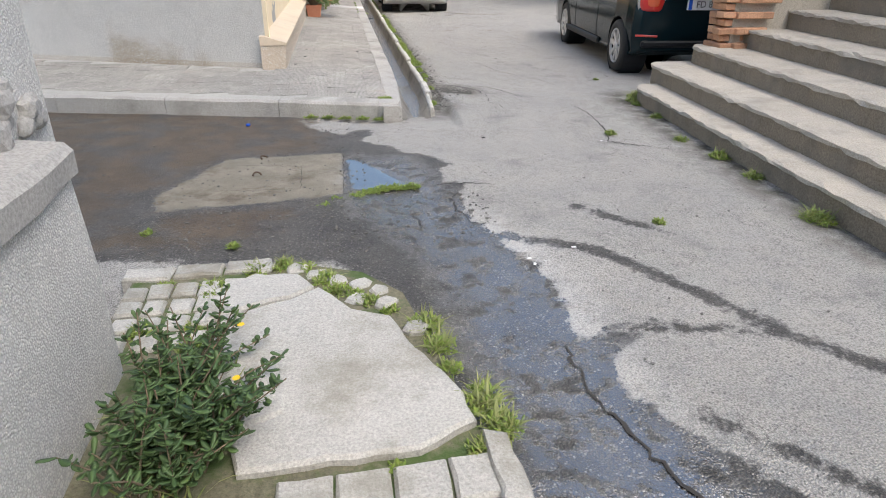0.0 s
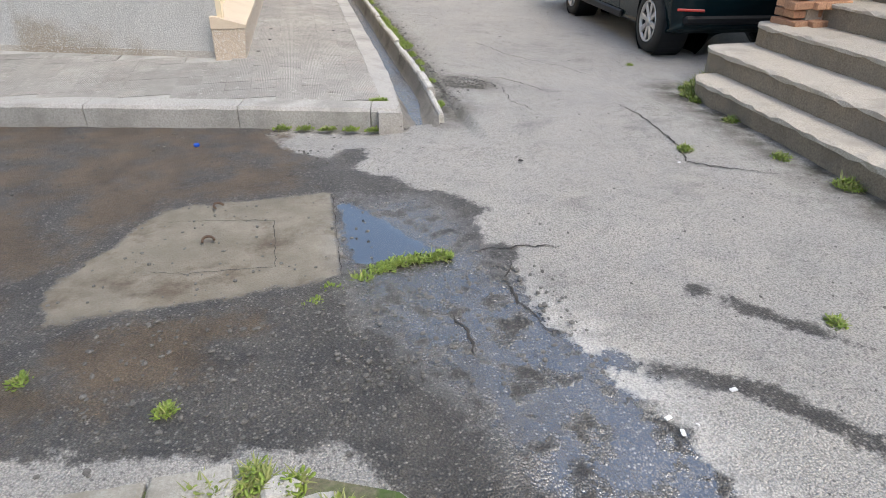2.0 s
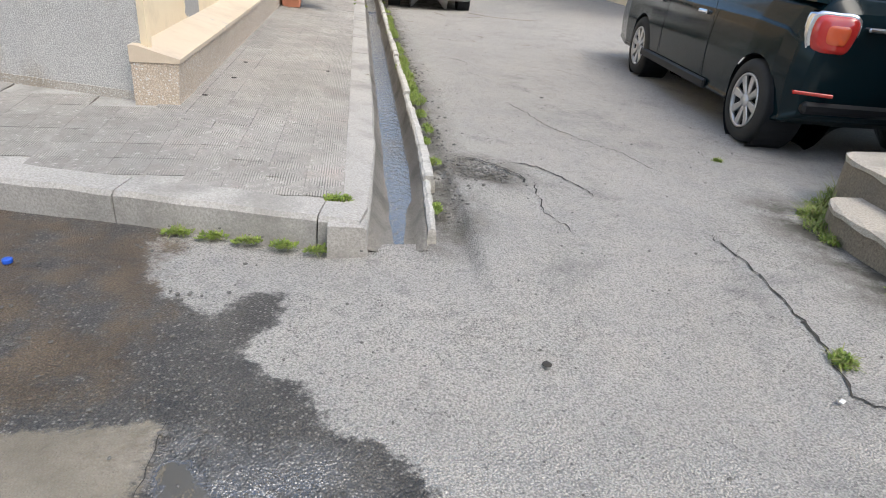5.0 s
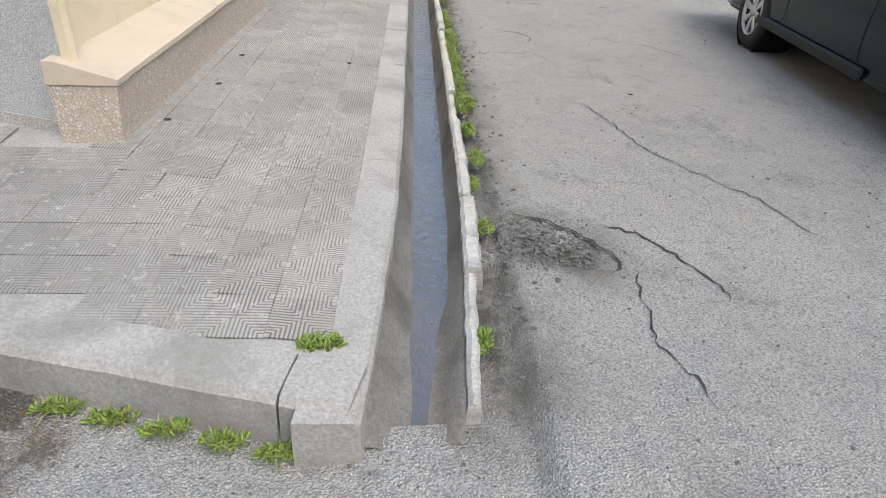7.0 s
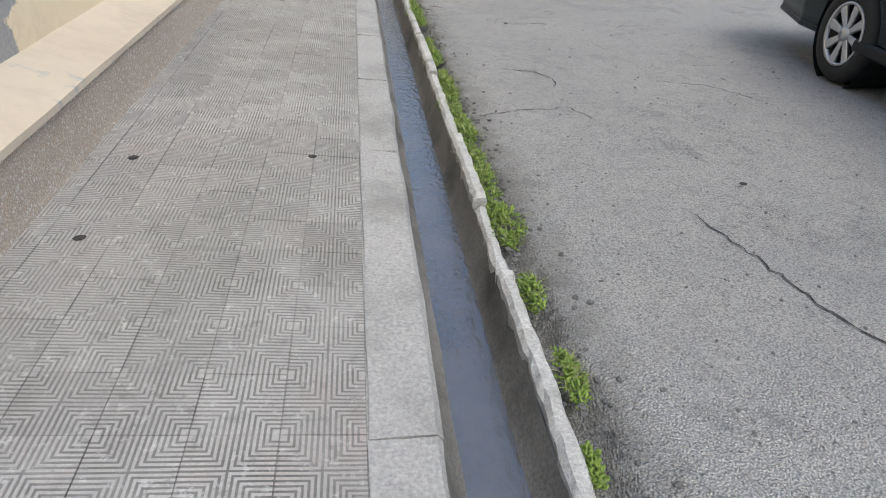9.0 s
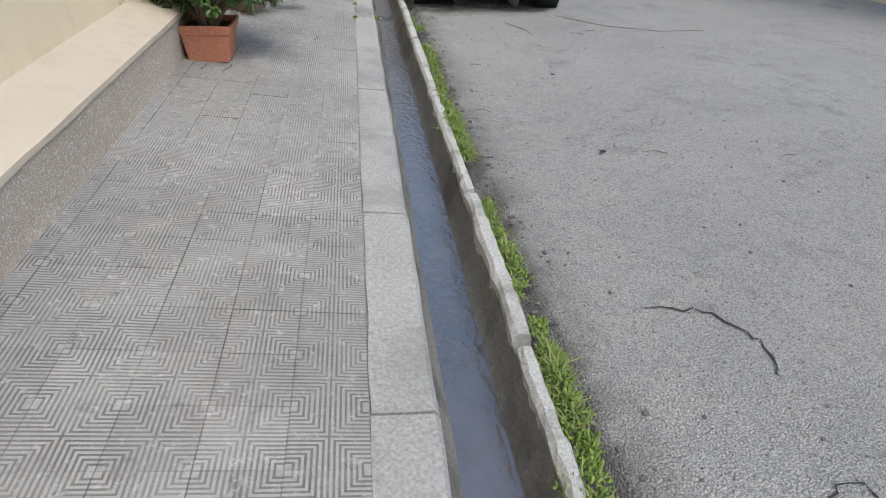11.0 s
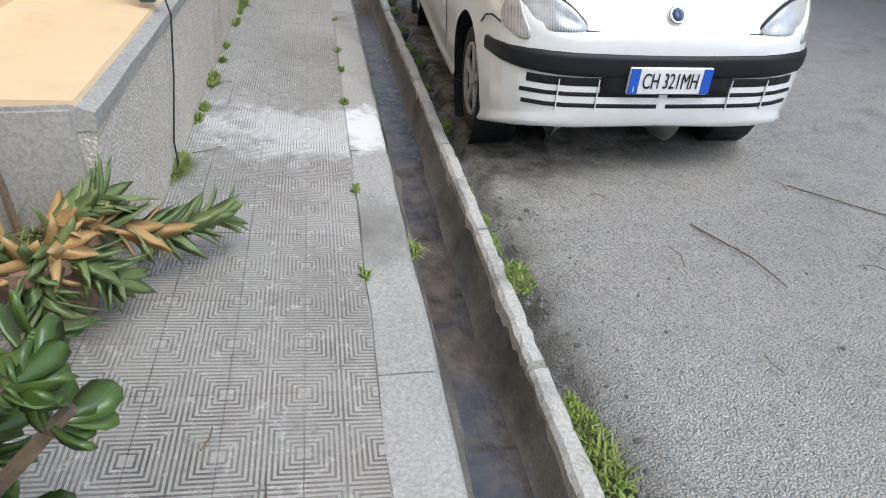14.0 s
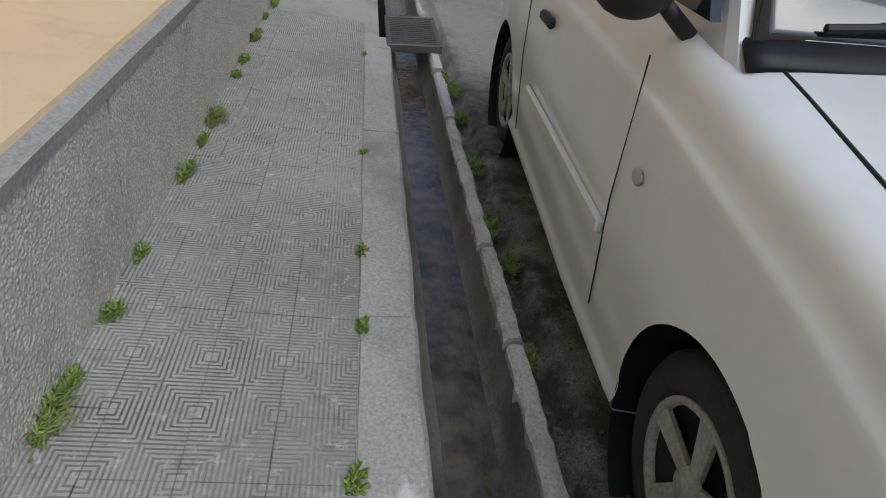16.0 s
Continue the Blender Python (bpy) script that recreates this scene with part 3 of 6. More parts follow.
# bed under the tiles, beside the street and round the corner
def slab_of(xs, ys, ok):
    bm = bmesh.new()
    grid = {}
    for x in xs:
        for y in ys:
            yy = max(y, 0.12 + SOUTH * max(0.0, -0.16 - x))
            grid[x, y] = bm.verts.new((x, yy, walk_z(x, yy) - 0.004))
    for a, b in zip(xs, xs[1:]):
        for c, d in zip(ys, ys[1:]):
            if ok((a + b) / 2, (c + d) / 2):
                bm.faces.new((grid[a, c], grid[b, c], grid[b, d], grid[a, d]))
    bmesh.ops.delete(bm, geom=[v for v in bm.verts if not v.link_faces], context="VERTS")
    r = bmesh.ops.extrude_face_region(bm, geom=list(bm.faces))
    for v in r["geom"]:
        if isinstance(v, bmesh.types.BMVert):
            v.co.z -= 0.15
    return bm


near = [round(v, 3) for v in np.arange(-1.3, -0.135, 0.145)] + [-0.06]
PAVE = tagged(mesh_ob("pavement", slab_of(near, [0.1, 0.25, 0.4, 0.6, 0.8, 1.0, 1.3, 2, 4, 8, 12, 17], lambda x, y: True), M_KERB), "grey footpath of grooved cement tiles along the houses", "pavement", kind="structure")
part("corner_bed", slab_of([-7, -5, -4, -3, -2.5, -2, -1.6, -1.3], [round(v, 2) for v in np.arange(0.2, 4.4, 0.2)], lambda x, y: y > SOUTH * (-0.16 - x) - 0.3 and y < 1.7 + 0.36 * (-1 - x)), M_KERB, PAVE)

# kerb stones beside the gutter
rnd = random.Random(2)
y = 0.04
while y < END:
    ln = rnd.uniform(0.75, 1.25)
    y1 = min(y + ln, END + 0.2)
    bm = bmesh.new()
    ks = np.linspace(y + 0.003, y1 - 0.003, max(3, int((y1 - y) / 0.04)))
    sweep(bm, [(-KERB_W, -0.15), (-KERB_W, walk_z(-KERB_W) + 0.002), (-0.06, walk_z(-0.06) + 0.003), (-0.012, 0.064), (0.0, 0.05), (0.006, -0.15)], ks, kerb_x, 0.007, y, True, 5.0)
    part("kerb_stone", bm, M_KERB, PAVE, smooth=False)
    y = y1
# kerb stones along the side street
dirv = Vector((-1, SOUTH, 0)).normalized()
nrm = Vector((SOUTH, 1, 0)).normalized()
s = 0.0
first = True
while s < 6.5:
    ln = 0.16 if first else rnd.uniform(0.7, 1.2)
    first = False
    bm = bmesh.new()
    rows = []
    for q in np.linspace(s + 0.003, s + ln - 0.003, max(3, int(ln / 0.05))):
        base = Vector((-0.085, 0.06, 0)) + dirv * q
        zt = walk_z(base.x, base.y + 0.03) + 0.012
        r = []
        for i, (d, z) in enumerate([(0.0, -0.16), (0.0, zt - 0.02), (0.014, zt - 0.002), (0.07, zt + 0.003), (0.13, zt + 0.004), (0.13, -0.16)]):
            p = base + nrm * d + Vector((0, 0, z))
            n = noise.noise_vector(p * 6) * 0.008
            r.append(bm.verts.new(p + Vector((n.x, n.y, n.z * (z > 0)))))
        rows.append(r)
    for a, b in zip(rows, rows[1:]):
        for i in range(6):
            bm.faces.new((a[i], a[(i + 1) % 6], b[(i + 1) % 6], b[i]))
    bm.faces.new(rows[0][::-1]), bm.faces.new(rows[-1])
    part("kerb_stone", bm, M_KERB, PAVE)
    s += ln

bm = bmesh.new()


def gut_z(y):
    return -0.055 - 0.085 * min(max(y, 0) / 1.6, 1)


rows = []
for y in np.arange(0.07, END + 3, 0.05):
    k, g = kerb_x(y), gut_z(y)
    o = drift(y)
    r = []
    for i, (x, z) in enumerate([(k - 0.004, 0.02), (k + 0.022, g + 0.06), (k + 0.06, g + 0.006), (0.115 - o, g - 0.012), (0.178 - o, g + 0.004), (0.206 - o, g + 0.06), (LIP0 - o, 0.0)]):
        n = noise.noise_vector(Vector((x * 8, y * 4, i))) * 0.008
        if y < 0.1:
            z = min(z, g + 0.02)
        r.append(bm.verts.new((x + n.x, y, z + n.z)))
    rows.append(r)
for a, b in zip(rows, rows[1:]):
    for i in range(6):
        bm.faces.new((a[i], a[i + 1], b[i + 1], b[i]))
GUTTER = tagged(mesh_ob("gutter", bm, M_GUTTER, smooth=True), "open concrete street gutter with shallow running water", "gutter", kind="structure")
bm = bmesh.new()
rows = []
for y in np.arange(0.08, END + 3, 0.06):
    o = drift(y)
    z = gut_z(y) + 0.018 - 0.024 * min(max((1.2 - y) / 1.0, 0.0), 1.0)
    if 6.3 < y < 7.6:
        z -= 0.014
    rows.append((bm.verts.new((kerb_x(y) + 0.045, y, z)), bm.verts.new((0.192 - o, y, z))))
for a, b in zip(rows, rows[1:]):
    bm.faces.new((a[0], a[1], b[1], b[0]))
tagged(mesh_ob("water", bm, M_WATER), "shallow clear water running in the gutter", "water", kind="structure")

# broken lip between gutter and street
y = 0.12
while y < END + 2:
    ln = rnd.uniform(0.25, 0.8)
    y1 = y + ln
    bm = bmesh.new()
    h = rnd.uniform(-0.008, 0.014)
    w = rnd.uniform(-0.006, 0.02)
    ks = np.linspace(y + 0.004, y1 - rnd.choice((0.004, 0.012, 0.03)), max(4, int(ln / 0.03)))
    sweep(bm, [(LIP0 - 0.004, -0.16), (LIP0, 0.012 + h), (LIP0 + 0.012, 0.024 + h), (LIP1 + w - 0.01, 0.022 + h), (LIP1 + w, 0.006), (LIP1 + w + 0.004, -0.16)], ks,
          lambda q: -drift(q), 0.008, y * 3, True, 26.0)
    part("lip_block", bm, M_LIP, GUTTER)
    y = y1

# iron grate bridging the gutter
GRATE = new("drain_grate")
bm = bmesh.new()
for y in (END + 0.05, END + 0.62):
    box(bm, -0.02, y, 0.03, 0.30, y + 0.03, 0.075, bev=0.004)
for x in (-0.02, 0.275):
    box(bm, x, END + 0.08, 0.03, x + 0.025, END + 0.62, 0.073, bev=0.004)
M_IRON = surface("rusty_iron", (0.09, 0.085, 0.08), (0.16, 0.15, 0.14), 8, 150, 0.6, 0.4, metal=0.5)
part("grate_frame", bm, M_IRON, GRATE)
for i in range(13):
    bm = bmesh.new()
    box(bm, 0.005, END + 0.10 + i * 0.04, 0.045, 0.275, END + 0.122 + i * 0.04, 0.07)
    part("grate_bar", bm, M_IRON, GRATE)
tagged(GRATE, "dark iron drain grate across the street gutter", "drain grate")


# ---- houses ----
# Upper walls are unseen, made tall to cut sky light on the pavement.
HOUSE = new("house")
YC = 1.23
# street face: plinth with sloping cream ledge, wall above
bm = bmesh.new()
sweep(bm, [(-0.985, 0.0), (-0.99, 0.18), (-0.975, 0.36), (-1.2, 0.37), (-1.2, 0.0)], np.linspace(YC, 6.64, 90), lambda y: 0.0, 0.006, 3, True, 6.0)
part("plinth", bm, M_PLINTH, HOUSE, "beige roughcast plinth")
bm = bmesh.new()
sweep(bm, [(-0.966, 0.352), (-0.966, 0.372), (-1.16, 0.43), (-1.2, 0.43), (-1.2, 0.352)], np.linspace(YC - 0.005, 6.64, 60), lambda y: 0.0, 0.003, 5, True, 5.0)
part("ledge", bm, M_SHELF, HOUSE, "cream painted sloping ledge")
bm = bmesh.new()
prism(bm, [(-1.165, YC + 0.075), (-1.165, 6.64), (-7.0, 6.64), (-7.0, YC + 2.22)], 0.36, 5.6)
part("wall", bm, M_CREAM, HOUSE, "peeling cream painted wall")
# side face, running back at a slant
ang = math.atan2(0.36, -1)


def slant_box(bm, l0, l1, d0, d1, z0, z1):
    """Box along the side-street face: l along it from the corner, d outwards."""
    d = Vector((math.cos(ang), math.sin(ang), 0))
    o = Vector((-d.y, d.x, 0))
    c = Vector((-1.02, YC, 0))
    pts = [c + d * a + o * b for a, b in ((l0, d0), (l1, d0), (l1, d1), (l0, d1))]
    prism(bm, [(p.x, p.y) for p in pts], z0, z1)


bm = bmesh.new()
slant_box(bm, 0.10, 6.5, -0.04, 0.004, 0.0, 0.19)
part("plinth", bm, M_FOOT, HOUSE, "stained beige plinth base")
bm = bmesh.new()
slant_box(bm, 0.115, 6.5, -0.03, 0.0, 0.19, 5.6)
part("wall", bm, M_GREYWALL, HOUSE, "grey white stucco wall with damp stains")
bm = bmesh.new()
slant_box(bm, 0.10, 0.14, -0.02, 0.006, 0.19, 5.6)
part("corner_strip", bm, M_CREAM, HOUSE)
bm = bmesh.new()
prism(bm, [(-0.96, YC - 0.15), (-7.2, 3.4), (-7.2, 6.8), (-0.96, 6.64)], 5.6, 5.8)
part("roof", bm, M_STRIP, HOUSE)
tagged(HOUSE, "low house with peeling cream and grey plaster walls", "house")

HOUSE2 = new("house")
for y0, y1 in ((6.66, 7.34), (7.35, 8.52), (8.53, 9.7), (9.71, 10.9), (10.91, 13.5)):
    bm = bmesh.new()
    sweep(bm, [(-0.725, 0.0), (-0.722, 0.2), (-0.705, 0.55), (-1.1, 0.55), (-1.1, 0.0)], np.linspace(y0, y1, 16), lambda y: 0.0, 0.004, y0, True, 5.0)
    part("plinth_panel", bm, M_PEBBLE, HOUSE2, "pebble-dashed plinth panel")
bm = bmesh.new()
sweep(bm, [(-0.70, 0.54), (-0.695, 0.575), (-0.74, 0.592), (-1.1, 0.592), (-1.1, 0.54)], np.linspace(6.655, 13.5, 70), lambda y: 0.0, 0.004, 2, True, 5.0)
part("mortar_band", bm, M_STRIP, HOUSE2)
bm = bmesh.new()
sweep(bm, [(-0.728, 0.585), (-0.732, 0.60), (-1.12, 0.62), (-1.12, 0.585)], np.linspace(6.66, 13.5, 60), lambda y: 0.0, 0.002, 2, True, 5.0)
part("ledge", bm, M_OCHRE, HOUSE2, "warm cream painted ledge")
bm = bmesh.new()
box(bm, -1.4, 6.67, 0.55, -1.1, 13.5, 5.8)
part("wall", bm, M_OCHRE, HOUSE2)
bm = bmesh.new()
box(bm, -1.5, 6.645, 0.0, -0.74, 6.70, 0.585)
part("end_wall", bm, M_STRIP, HOUSE2, "bare grey cement end face")
bm = bmesh.new()
box(bm, -1.5, 6.60, 5.8, -0.9, 13.6, 6.0)
part("roof", bm, M_STRIP, HOUSE2)
tagged(HOUSE2, "ochre house with a pebble-dash plinth and wide ledge", "house")

# drainpipe and cable on the second house
M_GREEN = plain("dull_green_paint", (0.035, 0.10, 0.095), 0.45)
PIPE = new("drainpipe")
bm = bmesh.new()
box(bm, -0.775, 7.27, 0.62, -0.715, 7.40, 5.6, bev=0.012)
vs = [v for v in bm.verts if v.co.z < 0.75]
for v in vs:
    v.co.y = 7.395 + (v.co.y - 7.395) * 0.35
    v.co.x += 0.01
part("pipe", bm, M_GREEN, PIPE)
bm = bmesh.new()
box(bm, -0.79, 7.285, 1.5, -0.705, 7.415, 1.54, bev=0.004)
part("bracket", bm, M_IRON, PIPE)
tagged(PIPE, "dark green flat drainpipe ending above the ledge", "drainpipe")


def tube(bm, pts, r0, r1, n=6):
    """Tapered tube through points."""
    rings = []
    for i, p in enumerate(pts):
        p = Vector(p)
        a, b = Vector(pts[max(i - 1, 0)]), Vector(pts[min(i + 1, len(pts) - 1)])
        q = (b - a).to_track_quat("Z", "Y")
        r = r0 + (r1 - r0) * i / (len(pts) - 1)
        rings.append([bm.verts.new(p + q @ Vector((r * math.cos(2 * math.pi * k / n), r * math.sin(2 * math.pi * k / n), 0))) for k in range(n)])
    for a, b in zip(rings, rings[1:]):
        for k in range(n):
            bm.faces.new((a[k], a[(k + 1) % n], b[(k + 1) % n], b[k]))
    bm.faces.new(rings[0][::-1]), bm.faces.new(rings[-1])


M_BLACK = plain("black_rubber", (0.015, 0.015, 0.016), 0.6)
bm = bmesh.new()
tube(bm, [(-0.71, 7.385, 0.72), (-0.68, 7.37, 0.58), (-0.695, 7.33, 0.4), (-0.712, 7.26, 0.22), (-0.70, 7.22, 0.13)], 0.003, 0.003)
tagged(mesh_ob("cable", bm, M_BLACK, smooth=True), "black cable hanging down the pebble-dash plinth", "cable")

# low wall with a coping and the taller wall behind it, by the starting point
LOW = new("garden_wall")
bm = bmesh.new()
sweep(bm, [(-1.175, 0.0), (-1.168, 0.4), (-1.18, 0.65), (-1.295, 0.65), (-1.295, 0.0)], np.linspace(-8.0, -2.80, 70), lambda y: 0.0, 0.008, 4, True, 4.0)
part("wall", bm, M_WHITEWALL, LOW)
bm = bmesh.new()
sweep(bm, [(-1.160, 0.65), (-1.155, 0.71), (-1.175, 0.735), (-1.295, 0.745), (-1.295, 0.65)], np.linspace(-8.0, -2.79, 70), lambda y: 0.0, 0.008, 9, True, 5.0)
part("coping", bm, M_STRIP, LOW, "rough grey cement coping")
tagged(LOW, "low whitish rendered wall with grey coping", "garden wall")
# Its unseen upper part is made tall to hold back sky light.
TALL = new("house")
bm = bmesh.new()
box(bm, -5.0, -8.0, 0.0, -1.3, -2.56, 6.0)
part("wall", bm, M_WHITEWALL, TALL)
bm = bmesh.new()
box(bm, -5.2, -8.1, 6.0, -1.25, -2.5, 6.2)
part("roof", bm, M_STRIP, TALL)
rr = random.Random(8)
for i in range(16):
    bm = bmesh.new()
    s = rr.uniform(0.03, 0.075)
    vs = bmesh.ops.create_icosphere(bm, subdivisions=2, radius=s)["verts"]
    c = Vector((-1.292, rr.uniform(-3.1, -2.62), rr.uniform(0.74, 0.87)))
    for v in vs:
        v.co = Vector((v.co.x * 0.5, v.co.y, v.co.z * 0.7)) * (1 + 0.5 * noise.noise(v.co * 22 + c * 5)) + c
    part("crumbling_render", bm, M_STRIP, TALL)
tagged(TALL, "whitewashed house wall with crumbling render at the foot", "house")


# ---- corner platform of broken concrete ----
RIM = [(-1.10, -2.20), (-0.90, -2.21), (-0.63, -2.25), (-0.45, -2.33), (-0.31, -2.50), (-0.27, -2.70), (-0.22, -2.95), (-0.19, -3.13), (-0.16, -3.3), (-0.10, -3.6), (0.1, -8.0)]
PLAT = new("footpath_corner")
bm = bmesh.new()
prism(bm, [(-1.30, -8.0), (-1.30, -2.22)] + [(x - 0.015, y - 0.015) for x, y in RIM], -0.12, 0.052)
part("bed", bm, surface("mossy_earth", (0.10, 0.10, 0.06), (0.20, 0.18, 0.12), 8, 90, 0.95, 0.8, 0.01, (0.07, 0.11, 0.03), (0.5, 0.62), 6.0), PLAT, "mossy earth in the joints")


def slab_piece(parent, pts, z0, z1, seed, mat=M_SLAB, name="concrete_piece", rough=0.008):
    """A broken slab: outline roughened, edges chamfered."""
    r = random.Random(seed)
    fine = []
    for (ax, ay), (bx, by) in zip(pts, pts[1:] + pts[:1]):
        n = max(1, int(math.hypot(bx - ax, by - ay) / 0.05))
        for i in range(n):
            fine.append((ax + (bx - ax) * i / n + r.uniform(-rough, rough), ay + (by - ay) * i / n + r.uniform(-rough, rough)))
    cx, cy = sum(p[0] for p in fine) / len(fine), sum(p[1] for p in fine) / len(fine)
    bm = bmesh.new()
    tx, ty = r.uniform(-0.03, 0.03), r.uniform(-0.03, 0.03)
    rows = []
    for k, z in ((1.0, z0), (1.0, z1 - 0.010), (0.0, z1)):
        row = []
        for x, y in fine:
            d = Vector((cx - x, cy - y, 0))
            if k == 0.0:
                d = d.normalized() * 0.010
            else:
                d *= 0
            row.append(bm.verts.new((x + d.x, y + d.y, z + (tx * (x - cx) + ty * (y - cy) if z > z0 else 0))))
        rows.append(row)
    n = len(fine)
    for a, b in zip(rows, rows[1:]):
        for i in range(n):
            bm.faces.new((a[i], a[(i + 1) % n], b[(i + 1) % n], b[i]))
    bm.faces.new(rows[-1])
    return part(name, bm, mat, parent)


SLAB_BIG = [(-1.0, -2.42), (-0.86, -2.31), (-0.70, -2.33), (-0.62, -2.45), (-0.50, -2.60), (-0.38, -2.68), (-0.32, -2.85), (-0.22, -3.08), (-0.21, -3.18), (-0.36, -3.26), (-0.80, -3.24), (-0.86, -3.05), (-0.98, -2.8)]
slab_piece(PLAT, [(-1.0, -2.42), (-0.86, -2.31), (-0.70, -2.33), (-0.635, -2.44), (-0.72, -2.49), (-0.84, -2.53), (-0.985, -2.60)], 0.0, 0.072, 1)
slab_piece(PLAT, [(-0.98, -2.615), (-0.84, -2.542), (-0.72, -2.502), (-0.628, -2.452), (-0.50, -2.60), (-0.38, -2.68), (-0.32, -2.85), (-0.22, -3.08), (-0.21, -3.18), (-0.36, -3.26), (-0.80, -3.24), (-0.86, -3.05), (-0.975, -2.8)], 0.0, 0.075, 2)
rr = random.Random(4)
seeds = []
for _ in range(900):
    p = (rr.uniform(-1.1, -0.2), rr.uniform(-2.8, -2.2))
    a = inside_dist(np.array([p[0]]), np.array([p[1]]), [(-1.3, -8.0), (-1.3, -2.2)] + RIM)[0]
    b = inside_dist(np.array([p[0]]), np.array([p[1]]), SLAB_BIG)[0]
    if a > 0.035 and b < -0.035 and p[0] > -0.86 and all(math.hypot(p[0] - q[0], p[1] - q[1]) > 0.085 for q in seeds):
        seeds.append(p)
for i, (x, y) in enumerate(seeds):
    n = rr.randint(5, 7)
    o = rr.uniform(0, 6)
    slab_piece(PLAT, [(x + 0.047 * rr.uniform(0.75, 1.1) * math.cos(o + 6.283 * k / n), y + 0.04 * rr.uniform(0.75, 1.1) * math.sin(o + 6.283 * k / n)) for k in range(n)],
               0.03, 0.068 + rr.uniform(-0.008, 0.008), i + 50, name="stone", rough=0.003)
# stone setts beside the low wall
for i in range(5):
    for j in range(4):
        x, y = -1.30 + i * 0.084 + j * 0.008, -2.33 - j * 0.10
        a, b = rr.uniform(0.068, 0.078), rr.uniform(0.08, 0.092)
        slab_piece(PLAT, [(x, y), (x + a, y - 0.006), (x + a, y - b), (x, y - b)], 0.03, 0.068 + rr.uniform(-0.006, 0.004), i * 9 + j + 300, name="sett", rough=0.004)
for i, x in enumerate((-1.34, -1.16, -0.98)):
    slab_piece(PLAT, [(x, -2.20), (x + 0.172, -2.205), (x + 0.17, -2.29), (x, -2.28)], -0.08, 0.07, i + 400, name="kerb_stone", rough=0.005)
slab_piece(PLAT, [(-0.82, -2.99), (-0.70, -3.0), (-0.69, -3.07), (-0.80, -3.10)], 0.03, 0.088, 420)
slab_piece(PLAT, [(-0.20, -3.22), (-0.145, -3.24), (-0.11, -3.56), (-0.20, -3.57)], -0.08, 0.085, 421, name="kerb_stone")
for j in range(6):
    for i in range(4):
        x, y = -0.70 + i * 0.135 - (0.16 if j > 2 else 0), -3.28 - j * 0.135
        slab_piece(PLAT, [(x, y), (x + 0.128, y), (x + 0.128, y - 0.128), (x, y - 0.128)], 0.03, 0.069 + rr.uniform(-0.003, 0.003), i + j * 7 + 500, name="tile", rough=0.002)
for i in range(4):
    slab_piece(PLAT, [(-1.05, -4.15 - i), (-0.12 + 0.03 * i, -4.15 - i), (-0.10 + 0.03 * i, -5.13 - i), (-1.05, -5.13 - i)], 0.03, 0.07, 600 + i)
tagged(PLAT, "broken concrete footpath corner with mossy joints", "footpath")
for n, (pts, w) in enumerate([([(-0.97, -2.55), (-0.8, -2.5), (-0.66, -2.42)], 0.004), ([(-0.56, -2.52), (-0.58, -2.66), (-0.52, -2.78)], 0.0025), ([(-0.86, -2.40), (-0.80, -2.47), (-0.74, -2.44)], 0.003), ([(-0.44, -2.66), (-0.50, -2.80), (-0.44, -2.86)], 0.002), ([(-0.82, -2.95), (-0.6, -2.93), (-0.4, -2.96), (-0.3, -2.9)], 0.002)]):
    crack(pts, w, 40 + n, PLAT, 0.075 - 0.012, 0.015)


# ---- stairs and brick pier ----
STAIRS = new("stairs")
EDGES = [(1.93, 0.0, 0.13, 0.22), (2.15, 0.10, 0.265, 0.45), (2.52, 0.24, 0.405, 0.45), (2.92, 0.38, 0.55, 0.45), (3.30, 0.53, 0.70, 0.45), (3.68, 0.68, 0.85, 0.45)]
for i, (x, z0, z1, far) in enumerate(EDGES):
    nx = EDGES[i + 1][0] + 0.08 if i < 5 else 6.0
    bm = bmesh.new()
    rows = []
    for y in np.linspace(-7.0, far, 120):
        sx = 0.055 * (y - 0.2) if y > -4 else 0.055 * -4.2
        e = max(0.0, (y - far + 0.14) / 0.14) ** 2 * 0.07
        r = []
        for k, (a, z) in enumerate([(x + e, -0.1), (x + e, z1 - 0.03), (x + e - 0.012, z1 - 0.028), (x + e - 0.012, z1 - 0.006), (x + e + 0.012, z1), (nx, z1 - 0.004), (nx, -0.1)]):
            n = noise.noise_vector(Vector((a * 5 + k, y * 19, z * 5))) * (0.015 if 0 < k < 5 else 0.004)
            r.append(bm.verts.new((a + sx + n.x, y, z + n.z)))
        rows.append(r)
    for a, b in zip(rows, rows[1:]):
        for k in range(7):
            f = bm.faces.new((a[k], a[(k + 1) % 7], b[(k + 1) % 7], b[k]))
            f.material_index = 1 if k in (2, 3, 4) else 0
    bm.faces.new(rows[0][::-1]), bm.faces.new(rows[-1])
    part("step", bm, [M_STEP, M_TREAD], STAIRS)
tagged(STAIRS, "wide weathered concrete steps with chipped pale edges", "stairs")

